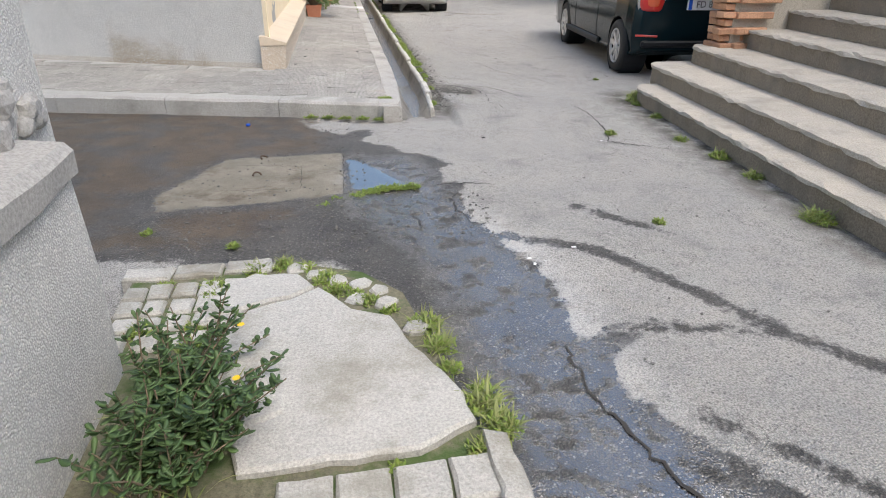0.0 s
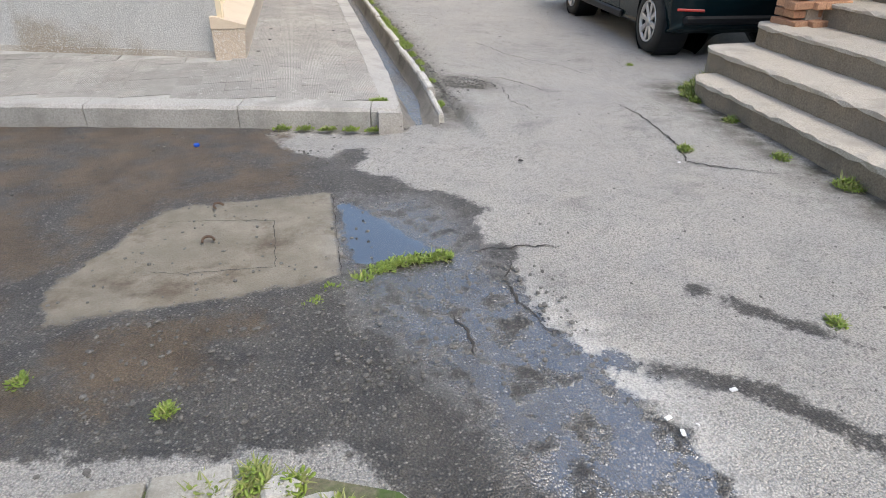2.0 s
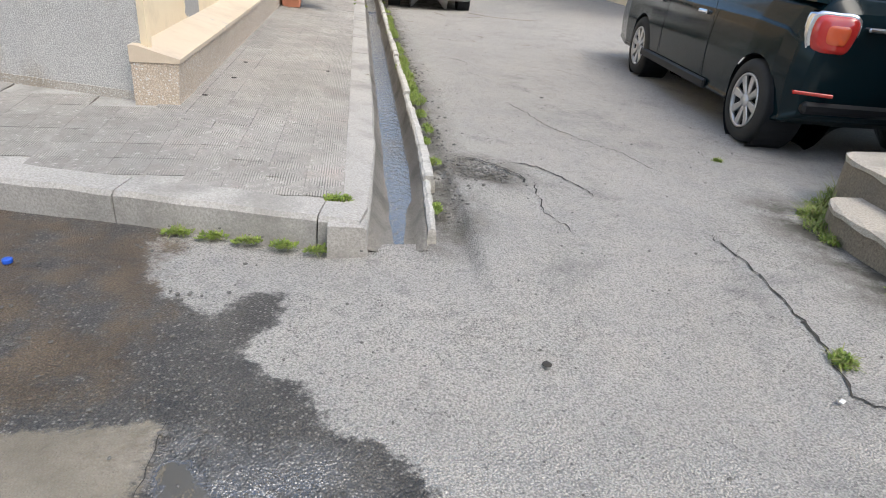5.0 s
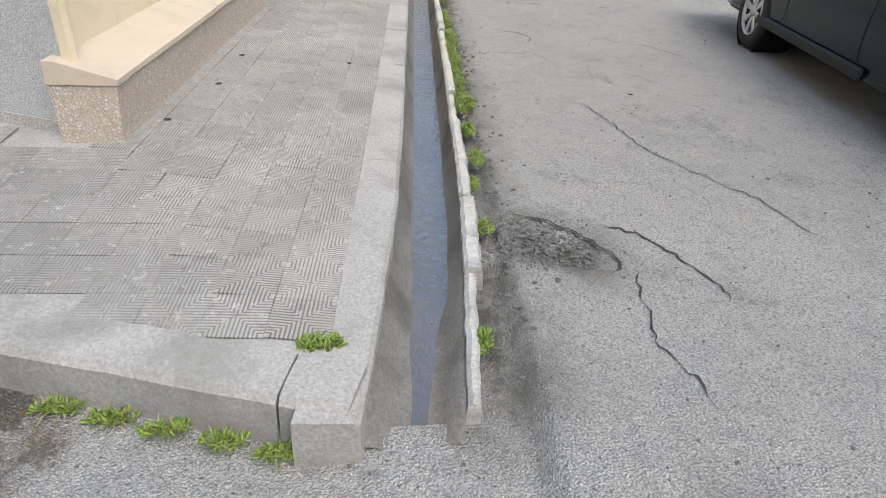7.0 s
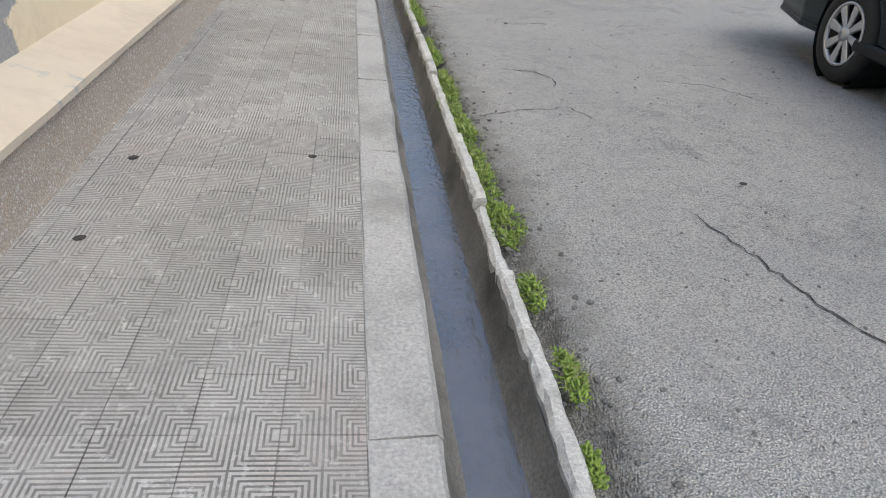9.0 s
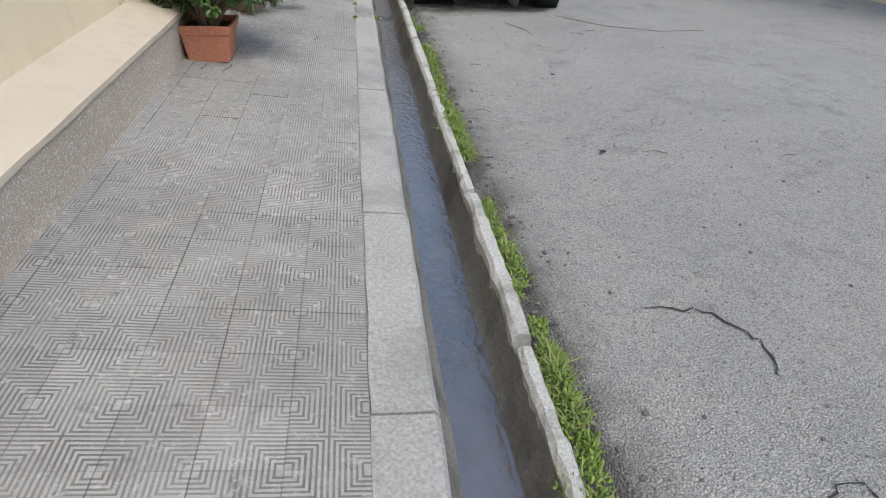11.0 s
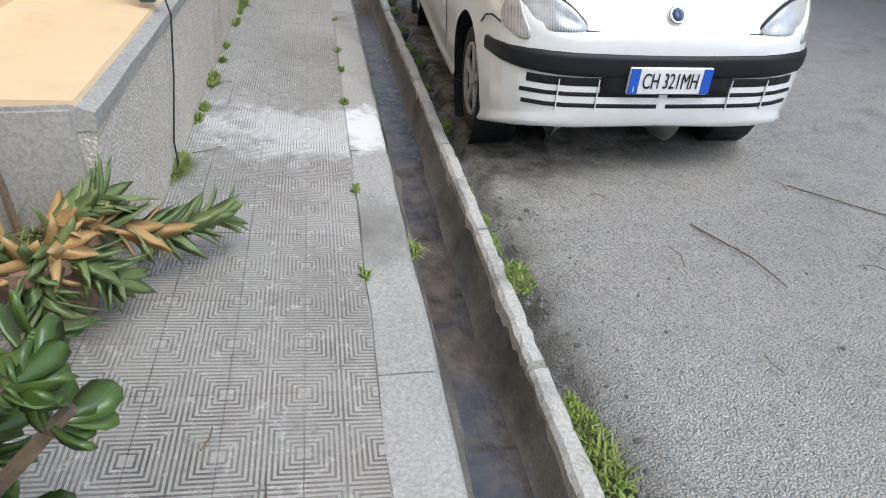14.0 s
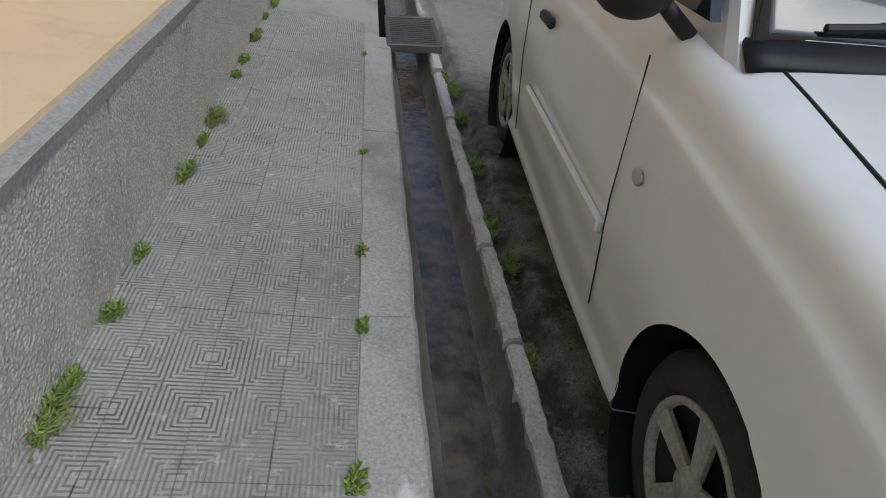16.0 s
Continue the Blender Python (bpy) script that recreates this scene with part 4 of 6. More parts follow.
PIER = new("brick_wall")
bm = bmesh.new()
prism(bm, [(2.78, 0.24), (5.5, 0.24), (5.5, 0.44), (2.78, 0.44)], 0.0, 1.9)
part("core", bm, M_MORTAR, PIER, "crumbling pale plaster")
bb = bmesh.new()
box(bb, -0.11, -0.055, -0.026, 0.11, 0.055, 0.026, bev=0.005)
for v in bb.verts:
    v.co += noise.noise_vector(v.co * 30) * 0.006
first = None
for row in range(30):
    for i in range(2):
        x = 2.775 + rr.uniform(-0.012, 0.012)
        y = 0.27 + i * 0.10 + (0.03 if row % 2 else 0)
        m = pose(x + (0.03 if row % 2 else 0.0), y, 0.05 + row * 0.061, rr.uniform(-2, 2), rr.uniform(-3, 3), rr.uniform(-5, 5) + (0 if row % 2 else 3))
        m.translation = PLAN @ m.translation
        if first is None:
            first = part("brick", bb, M_BRICK, PIER)
            first.matrix_local = m
        else:
            o = first.copy()
            scene.collection.objects.link(o)
            o.matrix_local = m
    if row % 2 == 0:
        for k in range(2):
            o = first.copy()
            scene.collection.objects.link(o)
            m = pose(2.90 + k * 0.2 * rr.random(), 0.235, 0.05 + row * 0.061, rr.uniform(-2, 2), 0, rr.uniform(-4, 6))
            m.translation = PLAN @ m.translation
            o.matrix_local = m
tagged(PIER, "crumbling brick pier end of a plastered stair wall", "brick wall")

# unseen houses added to close the street, their height cutting down sky light
for nm, b, mat in (("house", (5.5, 6.0, 0, 6.5, 40, 6.5), M_CREAM), ("house", (-7, 25, 0, 7, 26, 6.0), M_GREYWALL), ("house", (5.2, -9, 0.8, 6.2, 0.6, 5.0), M_WHITEWALL), ("house", (-6, -12.5, 0, 6, -11.5, 5), M_GREYWALL)):
    h = new(nm)
    bm = bmesh.new()
    box(bm, *b)
    part("wall", bm, mat, h)
    bm = bmesh.new()
    box(bm, b[0] - 0.2, b[1] - 0.2, b[5], b[3] + 0.2, b[4] + 0.2, b[5] + 0.2)
    part("roof", bm, M_STRIP, h)
    tagged(h, "unseen added house closing the street and limiting sky light", "house")


# ---- cars ----
M_WHITECAR = plain("white_car_paint", (0.80, 0.80, 0.79), 0.28, 0.0, 0.8)
M_DARKCAR = plain("dark_teal_car_paint", (0.003, 0.012, 0.016), 0.16, 0.0, 0.15, 0.18)
M_TRIM = plain("black_plastic_trim", (0.012, 0.013, 0.015), 0.5, 0.0, 0.0, 0.3)
M_TYRE = surface("tyre_rubber", (0.018, 0.018, 0.018), (0.035, 0.034, 0.032), 20, 200, 0.85, 0.3)
M_ALLOY = plain("alloy_wheel", (0.55, 0.55, 0.56), 0.3, 0.9)
M_HUBCAP = surface("dusty_hubcap", (0.27, 0.26, 0.245), (0.40, 0.39, 0.37), 9, 90, 0.5, 0.1)
M_CHROME = plain("chrome", (0.75, 0.75, 0.76), 0.12, 1.0)
M_GLASS = plain("tinted_car_glass", (0.02, 0.024, 0.026), 0.05, 0.0, 0.0, 0.8)
M_LENS, nt_lens, b_lens = nodes_of("ribbed_lamp_lens")
wv = add(nt_lens, "TexWave", Scale=38.0, Distortion=0.6)
nt_lens.links.new(position(nt_lens), wv.inputs["Vector"])
nt_lens.links.new(mix(nt_lens, ramp(nt_lens, noise_of(nt_lens, position(nt_lens), 9.0), 0.35, 0.65), mix(nt_lens, wv.outputs["Fac"], (0.16, 0.165, 0.17), (0.42, 0.43, 0.44)), (0.62, 0.63, 0.64)), b_lens.inputs["Base Color"])
b_lens.inputs["Roughness"].default_value, b_lens.inputs["Metallic"].default_value = 0.25, 0.3
b_lens.inputs["Coat Weight"].default_value, b_lens.inputs["Coat Roughness"].default_value = 1.0, 0.03
M_AMBER = plain("pale_amber_lens", (0.46, 0.42, 0.39), 0.3, 0.3, 1.0)
M_RED = plain("red_lamp_lens", (0.50, 0.025, 0.02), 0.1, 0.0, 1.0)
M_ORANGE = plain("orange_lamp_lens", (0.62, 0.10, 0.03), 0.1, 0.0, 1.0)
M_PLATE = plain("number_plate", (0.78, 0.78, 0.78), 0.4)
M_BLUE = plain("plate_blue", (0.02, 0.10, 0.55), 0.4)
M_BADGE = plain("badge_blue", (0.03, 0.06, 0.14), 0.3)
M_INK = plain("plate_ink", (0.015, 0.015, 0.02), 0.5)


def spline(keys, y):
    ks = [k[0] for k in keys]
    return [float(np.interp(y, ks, [k[i] for k in keys])) for i in range(1, len(keys[0]))]


def car_body(keys, wheels, radius, n_side=26, step=0.03):
    """Lofted shell with round wheel arches. keys: y, half width, bottom, shoulder height, top half width, top edge height, crown height."""
    bm = bmesh.new()
    y0, y1 = keys[0][0], keys[-1][0]
    ys = sorted(set([round(v, 4) for v in np.linspace(y0, y1, int((y1 - y0) / step))] + [round(k[0], 4) for k in keys]))
    rings = []
    for y in ys:
        hw, zb, zs, wt, ze, zc = spline(keys, y)
        mid = (zb + zs) / 2
        ctl = [(0, zb), (hw * 0.9, zb), (hw * 0.975, zb + 0.06), (hw * 0.998, mid - 0.04), (hw, mid + 0.06), (hw * 0.985, zs - 0.03), (hw * 0.955, zs + 0.015), (wt, ze), (wt * 0.55, ze + (zc - ze) * 0.75), (0, zc)]
        half = []
        for a, b, c, d in zip([ctl[0]] + ctl[:-2], ctl[:-1], ctl[1:], ctl[2:] + [ctl[-1]]):
            for t in (0, 0.25, 0.5, 0.75):
                half.append(tuple(0.5 * (2 * b[i] + (c[i] - a[i]) * t + (2 * a[i] - 5 * b[i] + 4 * c[i] - d[i]) * t * t + (3 * b[i] - a[i] - 3 * c[i] + d[i]) * t ** 3) for i in (0, 1)))
        half.append(ctl[-1])
        full = half + [(-x, z) for x, z in half[-2:0:-1]]
        rings.append([bm.verts.new((x, y, z)) for x, z in full])
    k = len(rings[0])
    for a, b in zip(rings, rings[1:]):
        for i in range(k):
            bm.faces.new((a[i], a[(i + 1) % k], b[(i + 1) % k], b[i]))
    bm.faces.new(rings[0][::-1]), bm.faces.new(rings[-1])
    for wy, wz in wheels:
        gone = [f for f in bm.faces if abs(f.calc_center_median().x) > 0.35 and f.calc_center_median().z < wz + radius and math.hypot(f.calc_center_median().y - wy, f.calc_center_median().z - wz) < radius]
        bmesh.ops.delete(bm, geom=gone, context="FACES")
        bm.verts.index_update()
        for v in bm.verts:
            d = Vector((v.co.y - wy, v.co.z - wz))
            if abs(v.co.x) > 0.3 and (d.length < radius or (v.is_boundary and d.length < radius + 0.06)) and d.length > 0.01 and v.co.z > wz - radius * 0.9:
                d = d.normalized() * radius
                v.co.y, v.co.z = wy + d.x, wz + d.y
    return bm


def lathe(bm, prof, n=32, m=None):
    """Turn (radius, x) round the x axis."""
    rings = [[bm.verts.new((x, r * math.cos(2 * math.pi * k / n), r * math.sin(2 * math.pi * k / n))) for k in range(n)] for r, x in prof]
    for a, b in zip(rings, rings[1:]):
        for k in range(n):
            bm.faces.new((a[k], a[(k + 1) % n], b[(k + 1) % n], b[k]))
    if m is not None:
        bmesh.ops.transform(bm, matrix=m, verts=[v for r in rings for v in r])


def wheel(parent, x, y, z, r, w, rim, spokes, side, fit=(1, 1, 1)):
    wm = pose(x, y, z, 0, 0, 0 if side < 0 else 180) @ Matrix.Diagonal((*fit, 1))
    bm = bmesh.new()
    lathe(bm, [(r * 0.62, w / 2), (r * 0.9, w / 2), (r, w * 0.36), (r, -w * 0.36), (r * 0.93, -w / 2), (r * 0.72, -w / 2 - 0.008), (r * 0.66, -w / 2 + 0.004), (r * 0.62, -w * 0.3)], 36, wm)
    W = part("wheel", bm, M_TYRE, parent, smooth=True)
    bm = bmesh.new()
    lathe(bm, [(r * 0.66, -w * 0.48), (r * 0.61, -w * 0.47), (r * 0.58, -w * 0.3), (r * 0.3, -w * 0.2), (0.001, -w * 0.2)], 36, wm)
    part("dish", bm, M_TRIM, W, smooth=True)
    for i in range(spokes):
        bm = bmesh.new()
        vs = box(bm, -w * 0.50, r * 0.08, -r * 0.075, -w * 0.36, r * 0.63, r * 0.075, bev=r * 0.02)
        for v in bm.verts:
            k = (v.co.y / r - 0.08) / 0.55
            v.co.z *= (0.75 + 0.75 * k)
            v.co.x += w * 0.05 * (1 - k)
        bmesh.ops.transform(bm, matrix=wm @ Matrix.Rotation(2 * math.pi * i / spokes + 0.2, 4, "X"), verts=bm.verts)
        part("spoke", bm, rim, W)
    bm = bmesh.new()
    lathe(bm, [(r * 0.66, -w * 0.47), (r * 0.655, -w * 0.53), (r * 0.60, -w * 0.52), (r * 0.59, -w * 0.4)], 36, wm)
    part("rim", bm, rim, W, smooth=True)
    bm = bmesh.new()
    lathe(bm, [(r * 0.16, -w * 0.40), (r * 0.14, -w * 0.53), (0.001, -w * 0.54)], 20, wm)
    part("hub", bm, rim, W, smooth=True)


def arch_liner(parent, x, y, z, r, w):
    bm = bmesh.new()
    lathe(bm, [(r + 0.004, 0), (r, w), (0.01, w)], 28, pose(x, y, z))
    part("arch_liner", bm, M_TRIM, parent)


def text_on(parent, body, size, m, mat, name="lettering"):
    cu = bpy.data.curves.new(name, "FONT")
    cu.body, cu.size, cu.align_x, cu.align_y, cu.extrude = body, size, "CENTER", "CENTER", 0.0008
    tmp = bpy.data.objects.new(name, cu)
    scene.collection.objects.link(tmp)
    me = bpy.data.meshes.new_from_object(tmp.evaluated_get(bpy.context.evaluated_depsgraph_get()))
    bpy.data.objects.remove(tmp)
    me.materials.append(mat)
    ob = new(name, me)
    ob.parent = parent
    ob.matrix_local = m
    return ob


def patch(name, parent, mat, pts, back_y=0.02, bulge=0.0, smooth=True, label=""):
    """A lens or panel: outline of (x, y, z) points swelling outwards to its middle."""
    bm = bmesh.new()
    c = sum((Vector(p) for p in pts), Vector()) / len(pts)
    nrmv = (Vector(pts[1]) - c).cross(Vector(pts[0]) - c).normalized()
    if nrmv.y > 0:
        nrmv = -nrmv
    prev = [bm.verts.new(Vector(p) - nrmv * back_y) for p in pts]
    for k, hgt in ((1.0, 0.0), (0.93, bulge * 0.45), (0.7, bulge * 0.8), (0.4, bulge)):
        ring = [bm.verts.new(c + (Vector(p) - c) * k + nrmv * hgt) for p in pts]
        for i in range(len(pts)):
            bm.faces.new((prev[i], prev[(i + 1) % len(pts)], ring[(i + 1) % len(pts)], ring[i]))
        prev = ring
    bm.faces.new(prev)
    return part(name, bm, mat, parent, label, smooth)


def curve_pts(ctl, n=5):
    """Closed smooth outline through points."""
    out = []
    k = len(ctl)
    for i in range(k):
        a, b, c, d = (Vector(ctl[(i + j) % k]) for j in (-1, 0, 1, 2))
        for t in range(n):
            t /= n
            out.append(0.5 * (2 * b + (c - a) * t + (2 * a - 5 * b + 4 * c - d) * t * t + (3 * b - a - 3 * c + d) * t ** 3))
    return out


def strip(name, parent, mat, pts, half, thick=0.012):
    """A band following points across the front, half high each way."""
    bm = bmesh.new()
    rows = []
    for i, p in enumerate(pts):
        p = Vector(p)
        d = Vector(pts[min(i + 1, len(pts) - 1)]) - Vector(pts[max(i - 1, 0)])
        out = Vector((d.y, -d.x, 0)).normalized()
        if out.y > 0:
            out = -out
        h = half(i / (len(pts) - 1)) if callable(half) else half
        rows.append([bm.verts.new(p + Vector((0, 0, z * h)) + out * o) for z, o in ((-1, -0.01), (-0.92, thick * 0.8), (-0.5, thick), (0.5, thick), (0.92, thick * 0.8), (1, -0.01))])
    for a, b in zip(rows, rows[1:]):
        for i in range(5):
            bm.faces.new((a[i], a[i + 1], b[i + 1], b[i]))
    bm.faces.new(rows[0]), bm.faces.new(rows[-1][::-1])
    return part(name, bm, mat, parent, smooth=True)


def small_white_car():
    C = new("car")
    # y from the nose backwards; half width, bottom, shoulder, top half width, top edge, crown
    K = [(0.0, 0.40, 0.245, 0.50, 0.34, 0.545, 0.555), (0.015, 0.49, 0.23, 0.51, 0.43, 0.558, 0.572), (0.05, 0.58, 0.22, 0.525, 0.51, 0.59, 0.618), (0.10, 0.635, 0.205, 0.55, 0.565, 0.635, 0.665),
         (0.18, 0.67, 0.18, 0.585, 0.60, 0.685, 0.712), (0.30, 0.69, 0.14, 0.63, 0.61, 0.725, 0.755), (0.5, 0.70, 0.14, 0.67, 0.615, 0.765, 0.795), (0.78, 0.705, 0.14, 0.70, 0.615, 0.80, 0.832),
         (0.98, 0.705, 0.14, 0.72, 0.615, 0.825, 0.85), (1.3, 0.705, 0.14, 0.74, 0.62, 0.85, 0.86), (2.6, 0.70, 0.19, 0.76, 0.61, 0.86, 0.87), (2.95, 0.66, 0.22, 0.74, 0.57, 0.83, 0.84), (3.05, 0.55, 0.28, 0.66, 0.48, 0.75, 0.76)]
    wheels = [(0.57, 0.231), (2.60, 0.231)]
    part("body", car_body(K, wheels, 0.278), M_WHITECAR, C, smooth=True)

    def front(x, back=0.0):
        """Nose line in plan at half width x."""
        return float(np.interp(abs(x), [0, 0.40, 0.49, 0.58, 0.635, 0.67, 0.69, 0.70], [0, 0.0, 0.015, 0.05, 0.10, 0.18, 0.30, 0.5])) + back

    def top(x, y):
        """Height of the bonnet's skin."""
        hw, zb, zs, wt, ze, zc = spline(K, y)
        return float(np.interp(abs(x), [0, wt * 0.55, wt, hw * 0.955], [zc, ze + (zc - ze) * 0.75, ze, zs + 0.015]))
    # cabin
    G = [(0.92, 0.61, 0.82), (1.42, 0.50, 1.28), (1.9, 0.50, 1.33), (2.5, 0.49, 1.31), (2.95, 0.54, 0.85)]
    bm = bmesh.new()
    rings = []
    for y, w, z in G:
        rings.append([bm.verts.new(p) for p in ((-0.63, y, 0.75), (-w, y, z - 0.03), (-w * 0.8, y, z), (w * 0.8, y, z), (w, y, z - 0.03), (0.63, y, 0.75))])
    for a, b in zip(rings, rings[1:]):
        for i in range(5):
            bm.faces.new((a[i], a[i + 1], b[i + 1], b[i]))
    part("cabin", bm, M_WHITECAR, C, smooth=False)
    patch("windscreen", C, M_GLASS, [(-0.58, 0.975, 0.865), (0.58, 0.975, 0.865), (0.45, 1.385, 1.25), (-0.45, 1.385, 1.25)], 0.006, 0.025)
    patch("windscreen_seal", C, M_TRIM, [(-0.60, 0.925, 0.835), (0.60, 0.925, 0.835), (0.59, 0.985, 0.868), (-0.59, 0.985, 0.868)], 0.01, 0.012)
    for s in (-1, 1):
        bm = bmesh.new()
        q = [bm.verts.new(p) for p in ((s * 0.655, 1.0, 0.885), (s * 0.655, 2.35, 0.885), (s * 0.54, 2.25, 1.22), (s * 0.54, 1.48, 1.22))]
        q2 = [bm.verts.new(v.co + Vector((-s * 0.02, 0, 0))) for v in q]
        bm.faces.new(q)
        for i in range(4):
            bm.faces.new((q[i], q[(i + 1) % 4], q2[(i + 1) % 4], q2[i]))
        part("side_window", bm, M_GLASS, C)
    # wipers and vent
    for a, b in (((-0.46, 0.965, 0.895), (0.08, 0.975, 0.905)), ((0.02, 0.955, 0.895), (0.5, 0.985, 0.90))):
        bm = bmesh.new()
        tube(bm, [a, ((a[0] + b[0]) / 2, 0.96, 0.915), b], 0.008, 0.006)
        tube(bm, [(a[0] + 0.1, 0.965, 0.905), (b[0], 1.005, 0.93)], 0.006, 0.005)
        part("wiper", bm, M_BLACK, C)
    # mirrors
    for s in (-1, 1):
        bm = bmesh.new()
        vs = bmesh.ops.create_uvsphere(bm, u_segments=16, v_segments=10, radius=1.0)["verts"]
        for v in vs:
            v.co = Vector((s * 0.76 + v.co.x * 0.085, 1.12 + v.co.y * (0.075 if v.co.y < 0 else 0.03), 0.92 + v.co.z * 0.065))
        tube(bm, [(s * 0.62, 1.13, 0.83), (s * 0.70, 1.12, 0.89)], 0.018, 0.016)
        part("door_mirror", bm, M_BLACK, C, smooth=True)
    # bonnet gap, bumper gap and door lines
    for s in (-1, 1):
        bm = bmesh.new()
        tube(bm, [(s * x, y, top(x, y) + 0.006) for x, y in ((0.592, 0.15), (0.585, 0.22), (0.575, 0.32), (0.565, 0.44), (0.555, 0.58), (0.545, 0.72), (0.535, 0.84), (0.53, 0.93))], 0.004, 0.004)
        part("bonnet_gap", bm, M_BLACK, C)
        bm = bmesh.new()
        tube(bm, [(s * 0.703, 1.10, 0.80), (s * 0.708, 1.10, 0.5), (s * 0.70, 1.08, 0.24)], 0.002, 0.002)
        part("door_gap", bm, M_BLACK, C)
        bm = bmesh.new()
        tube(bm, [(s * 0.703, 2.2, 0.80), (s * 0.706, 2.19, 0.5), (s * 0.698, 2.15, 0.24)], 0.002, 0.002)
        part("door_gap", bm, M_BLACK, C)
        bm = bmesh.new()
        tube(bm, [(s * 0.652, 0.16, 0.566), (s * 0.676, 0.215, 0.578), (s * 0.688, 0.27, 0.565), (s * 0.694, 0.315, 0.53)], 0.003, 0.004)
        part("bumper_gap", bm, M_BLACK, C)
        bm = bmesh.new()
        vs = bmesh.ops.create_uvsphere(bm, u_segments=12, v_segments=8, radius=0.016)["verts"]
        for v in vs:
            v.co = Vector((v.co.x * 0.5 + s * 0.706, v.co.y * 1.5 + 1.0, v.co.z + 0.60))
        part("side_repeater", bm, M_AMBER, C, smooth=True)
        bm = bmesh.new()
        box(bm, s * 0.712 - 0.012, 1.1, 0.415, s * 0.712 + 0.008, 2.0, 0.45, bev=0.006)
        part("rub_strip", bm, M_WHITECAR, C)
        bm = bmesh.new()
        box(bm, s * 0.71 - 0.012, 1.85, 0.66, s * 0.71 + 0.015, 1.98, 0.69, bev=0.008)
        part("door_handle", bm, M_BLACK, C)
        # lamps
        lp = curve_pts([(s * 0.352, 0.022, 0.574), (s * 0.45, 0.022, 0.567), (s * 0.545, 0.058, 0.565), (s * 0.572, 0.095, 0.615), (s * 0.594, 0.14, 0.672), (s * 0.545, 0.115, 0.678), (s * 0.475, 0.08, 0.668), (s * 0.405, 0.045, 0.632)])
        H = patch("headlight", C, M_LENS, lp, 0.05, 0.010, label="clear oval headlight")
        rim_pts = [Vector(p) + Vector((0, 0.012, 0)) for p in lp]
        bm = bmesh.new()
        tube(bm, rim_pts + [rim_pts[0]], 0.006, 0.006)
        part("lamp_seal", bm, M_BLACK, H)
        ip = curve_pts([(s * 0.602, 0.142, 0.672), (s * 0.634, 0.162, 0.65), (s * 0.653, 0.172, 0.60), (s * 0.642, 0.135, 0.558), (s * 0.605, 0.08, 0.538), (s * 0.568, 0.05, 0.536), (s * 0.566, 0.06, 0.566), (s * 0.588, 0.097, 0.615)], 3)
        patch("indicator", C, M_LENS, ip, 0.05, 0.006, label="clear ribbed corner indicator")
    # bumper: black strip, grille slats, plate
    xs = np.linspace(-0.68, 0.68, 41)
    strip("bumper_strip", C, M_TRIM, [(x, front(x), 0.457 + 0.02 * (abs(x) / 0.68) ** 2) for x in xs], lambda t: 0.042 - 0.018 * abs(2 * t - 1) ** 6, 0.014)
    # Raised black strips: the darkness of the grille openings is put into their colour.
    for z, w0, w1 in ((0.398, 0.20, 0.56), (0.353, 0.0, 0.58), (0.312, 0.0, 0.57)):
        for s in (-1, 1):
            xx = np.linspace(max(w0, 0.02) * s, w1 * s, 22)
            strip("grille_dark_strip", C, M_TRIM, [(x, front(x) + 0.002, z + 0.012 * (abs(x) / 0.6) ** 2) for x in (xx if s > 0 else xx[::-1])], 0.016 if w0 else 0.008, 0.005)
    for s in (-1, 1):
        for x in (0.28, 0.44):
            bm = bmesh.new()
            box(bm, s * x - 0.002, front(x) - 0.007, 0.30, s * x + 0.002, front(x) + 0.01, 0.412)
            part("grille_rib", bm, M_WHITECAR, C)
    strip("plate_recess", C, M_TRIM, [(x, -0.002, 0.407) for x in np.linspace(-0.27, 0.27, 12)], 0.052, 0.008)
    bm = bmesh.new()
    box(bm, -0.172, -0.028, 0.366, 0.172, -0.012, 0.462, bev=0.004)
    P = part("number_plate", bm, M_PLATE, C, "white plate with blue end bands")
    for s in (-1, 1):
        bm = bmesh.new()
        box(bm, s * 0.150 - 0.019, -0.0305, 0.369, s * 0.150 + 0.019, -0.026, 0.459)
        part("blue_band", bm, M_BLUE, P)
    text_on(P, "CH 321MH", 0.072, pose(0, -0.031, 0.413, 90, 0, 0) @ Matrix.Diagonal((0.69, 1.1, 1, 1)), M_INK)
    text_on(P, "I", 0.03, pose(-0.150, -0.032, 0.385, 90, 0, 0), M_PLATE)
    bm = bmesh.new()
    lathe(bm, [(0.034, 0.01), (0.034, -0.006), (0.026, -0.010), (0.024, -0.006), (0.001, -0.006)], 24, pose(0, 0.046, 0.624, 0, 0, 90) @ pose(0, 0, 0, 0, 38, 0))
    part("badge", bm, M_CHROME, C, "round chrome badge", True)
    bm = bmesh.new()
    lathe(bm, [(0.025, -0.004), (0.024, -0.0085), (0.001, -0.0085)], 20, pose(0, 0.046, 0.624, 0, 0, 90) @ pose(0, 0, 0, 0, 38, 0))
    part("badge_disc", bm, M_BADGE, C, "dark blue badge disc", True)
    bm = bmesh.new()
    tube(bm, [(x, front(x) + 0.012 + 0.02 * (1 - abs(x) / 0.6), 0.566 + 0.008 * (abs(x) / 0.5)) for x in np.linspace(-0.36, 0.36, 15)], 0.003, 0.003)
    part("bonnet_edge", bm, M_BLACK, C)
    for y, z in wheels:
        for s in (-1, 1):
            wheel(C, s * 0.59, y, z, 0.242, 0.14, M_HUBCAP, 5, s, (1, 1.014, 0.953))
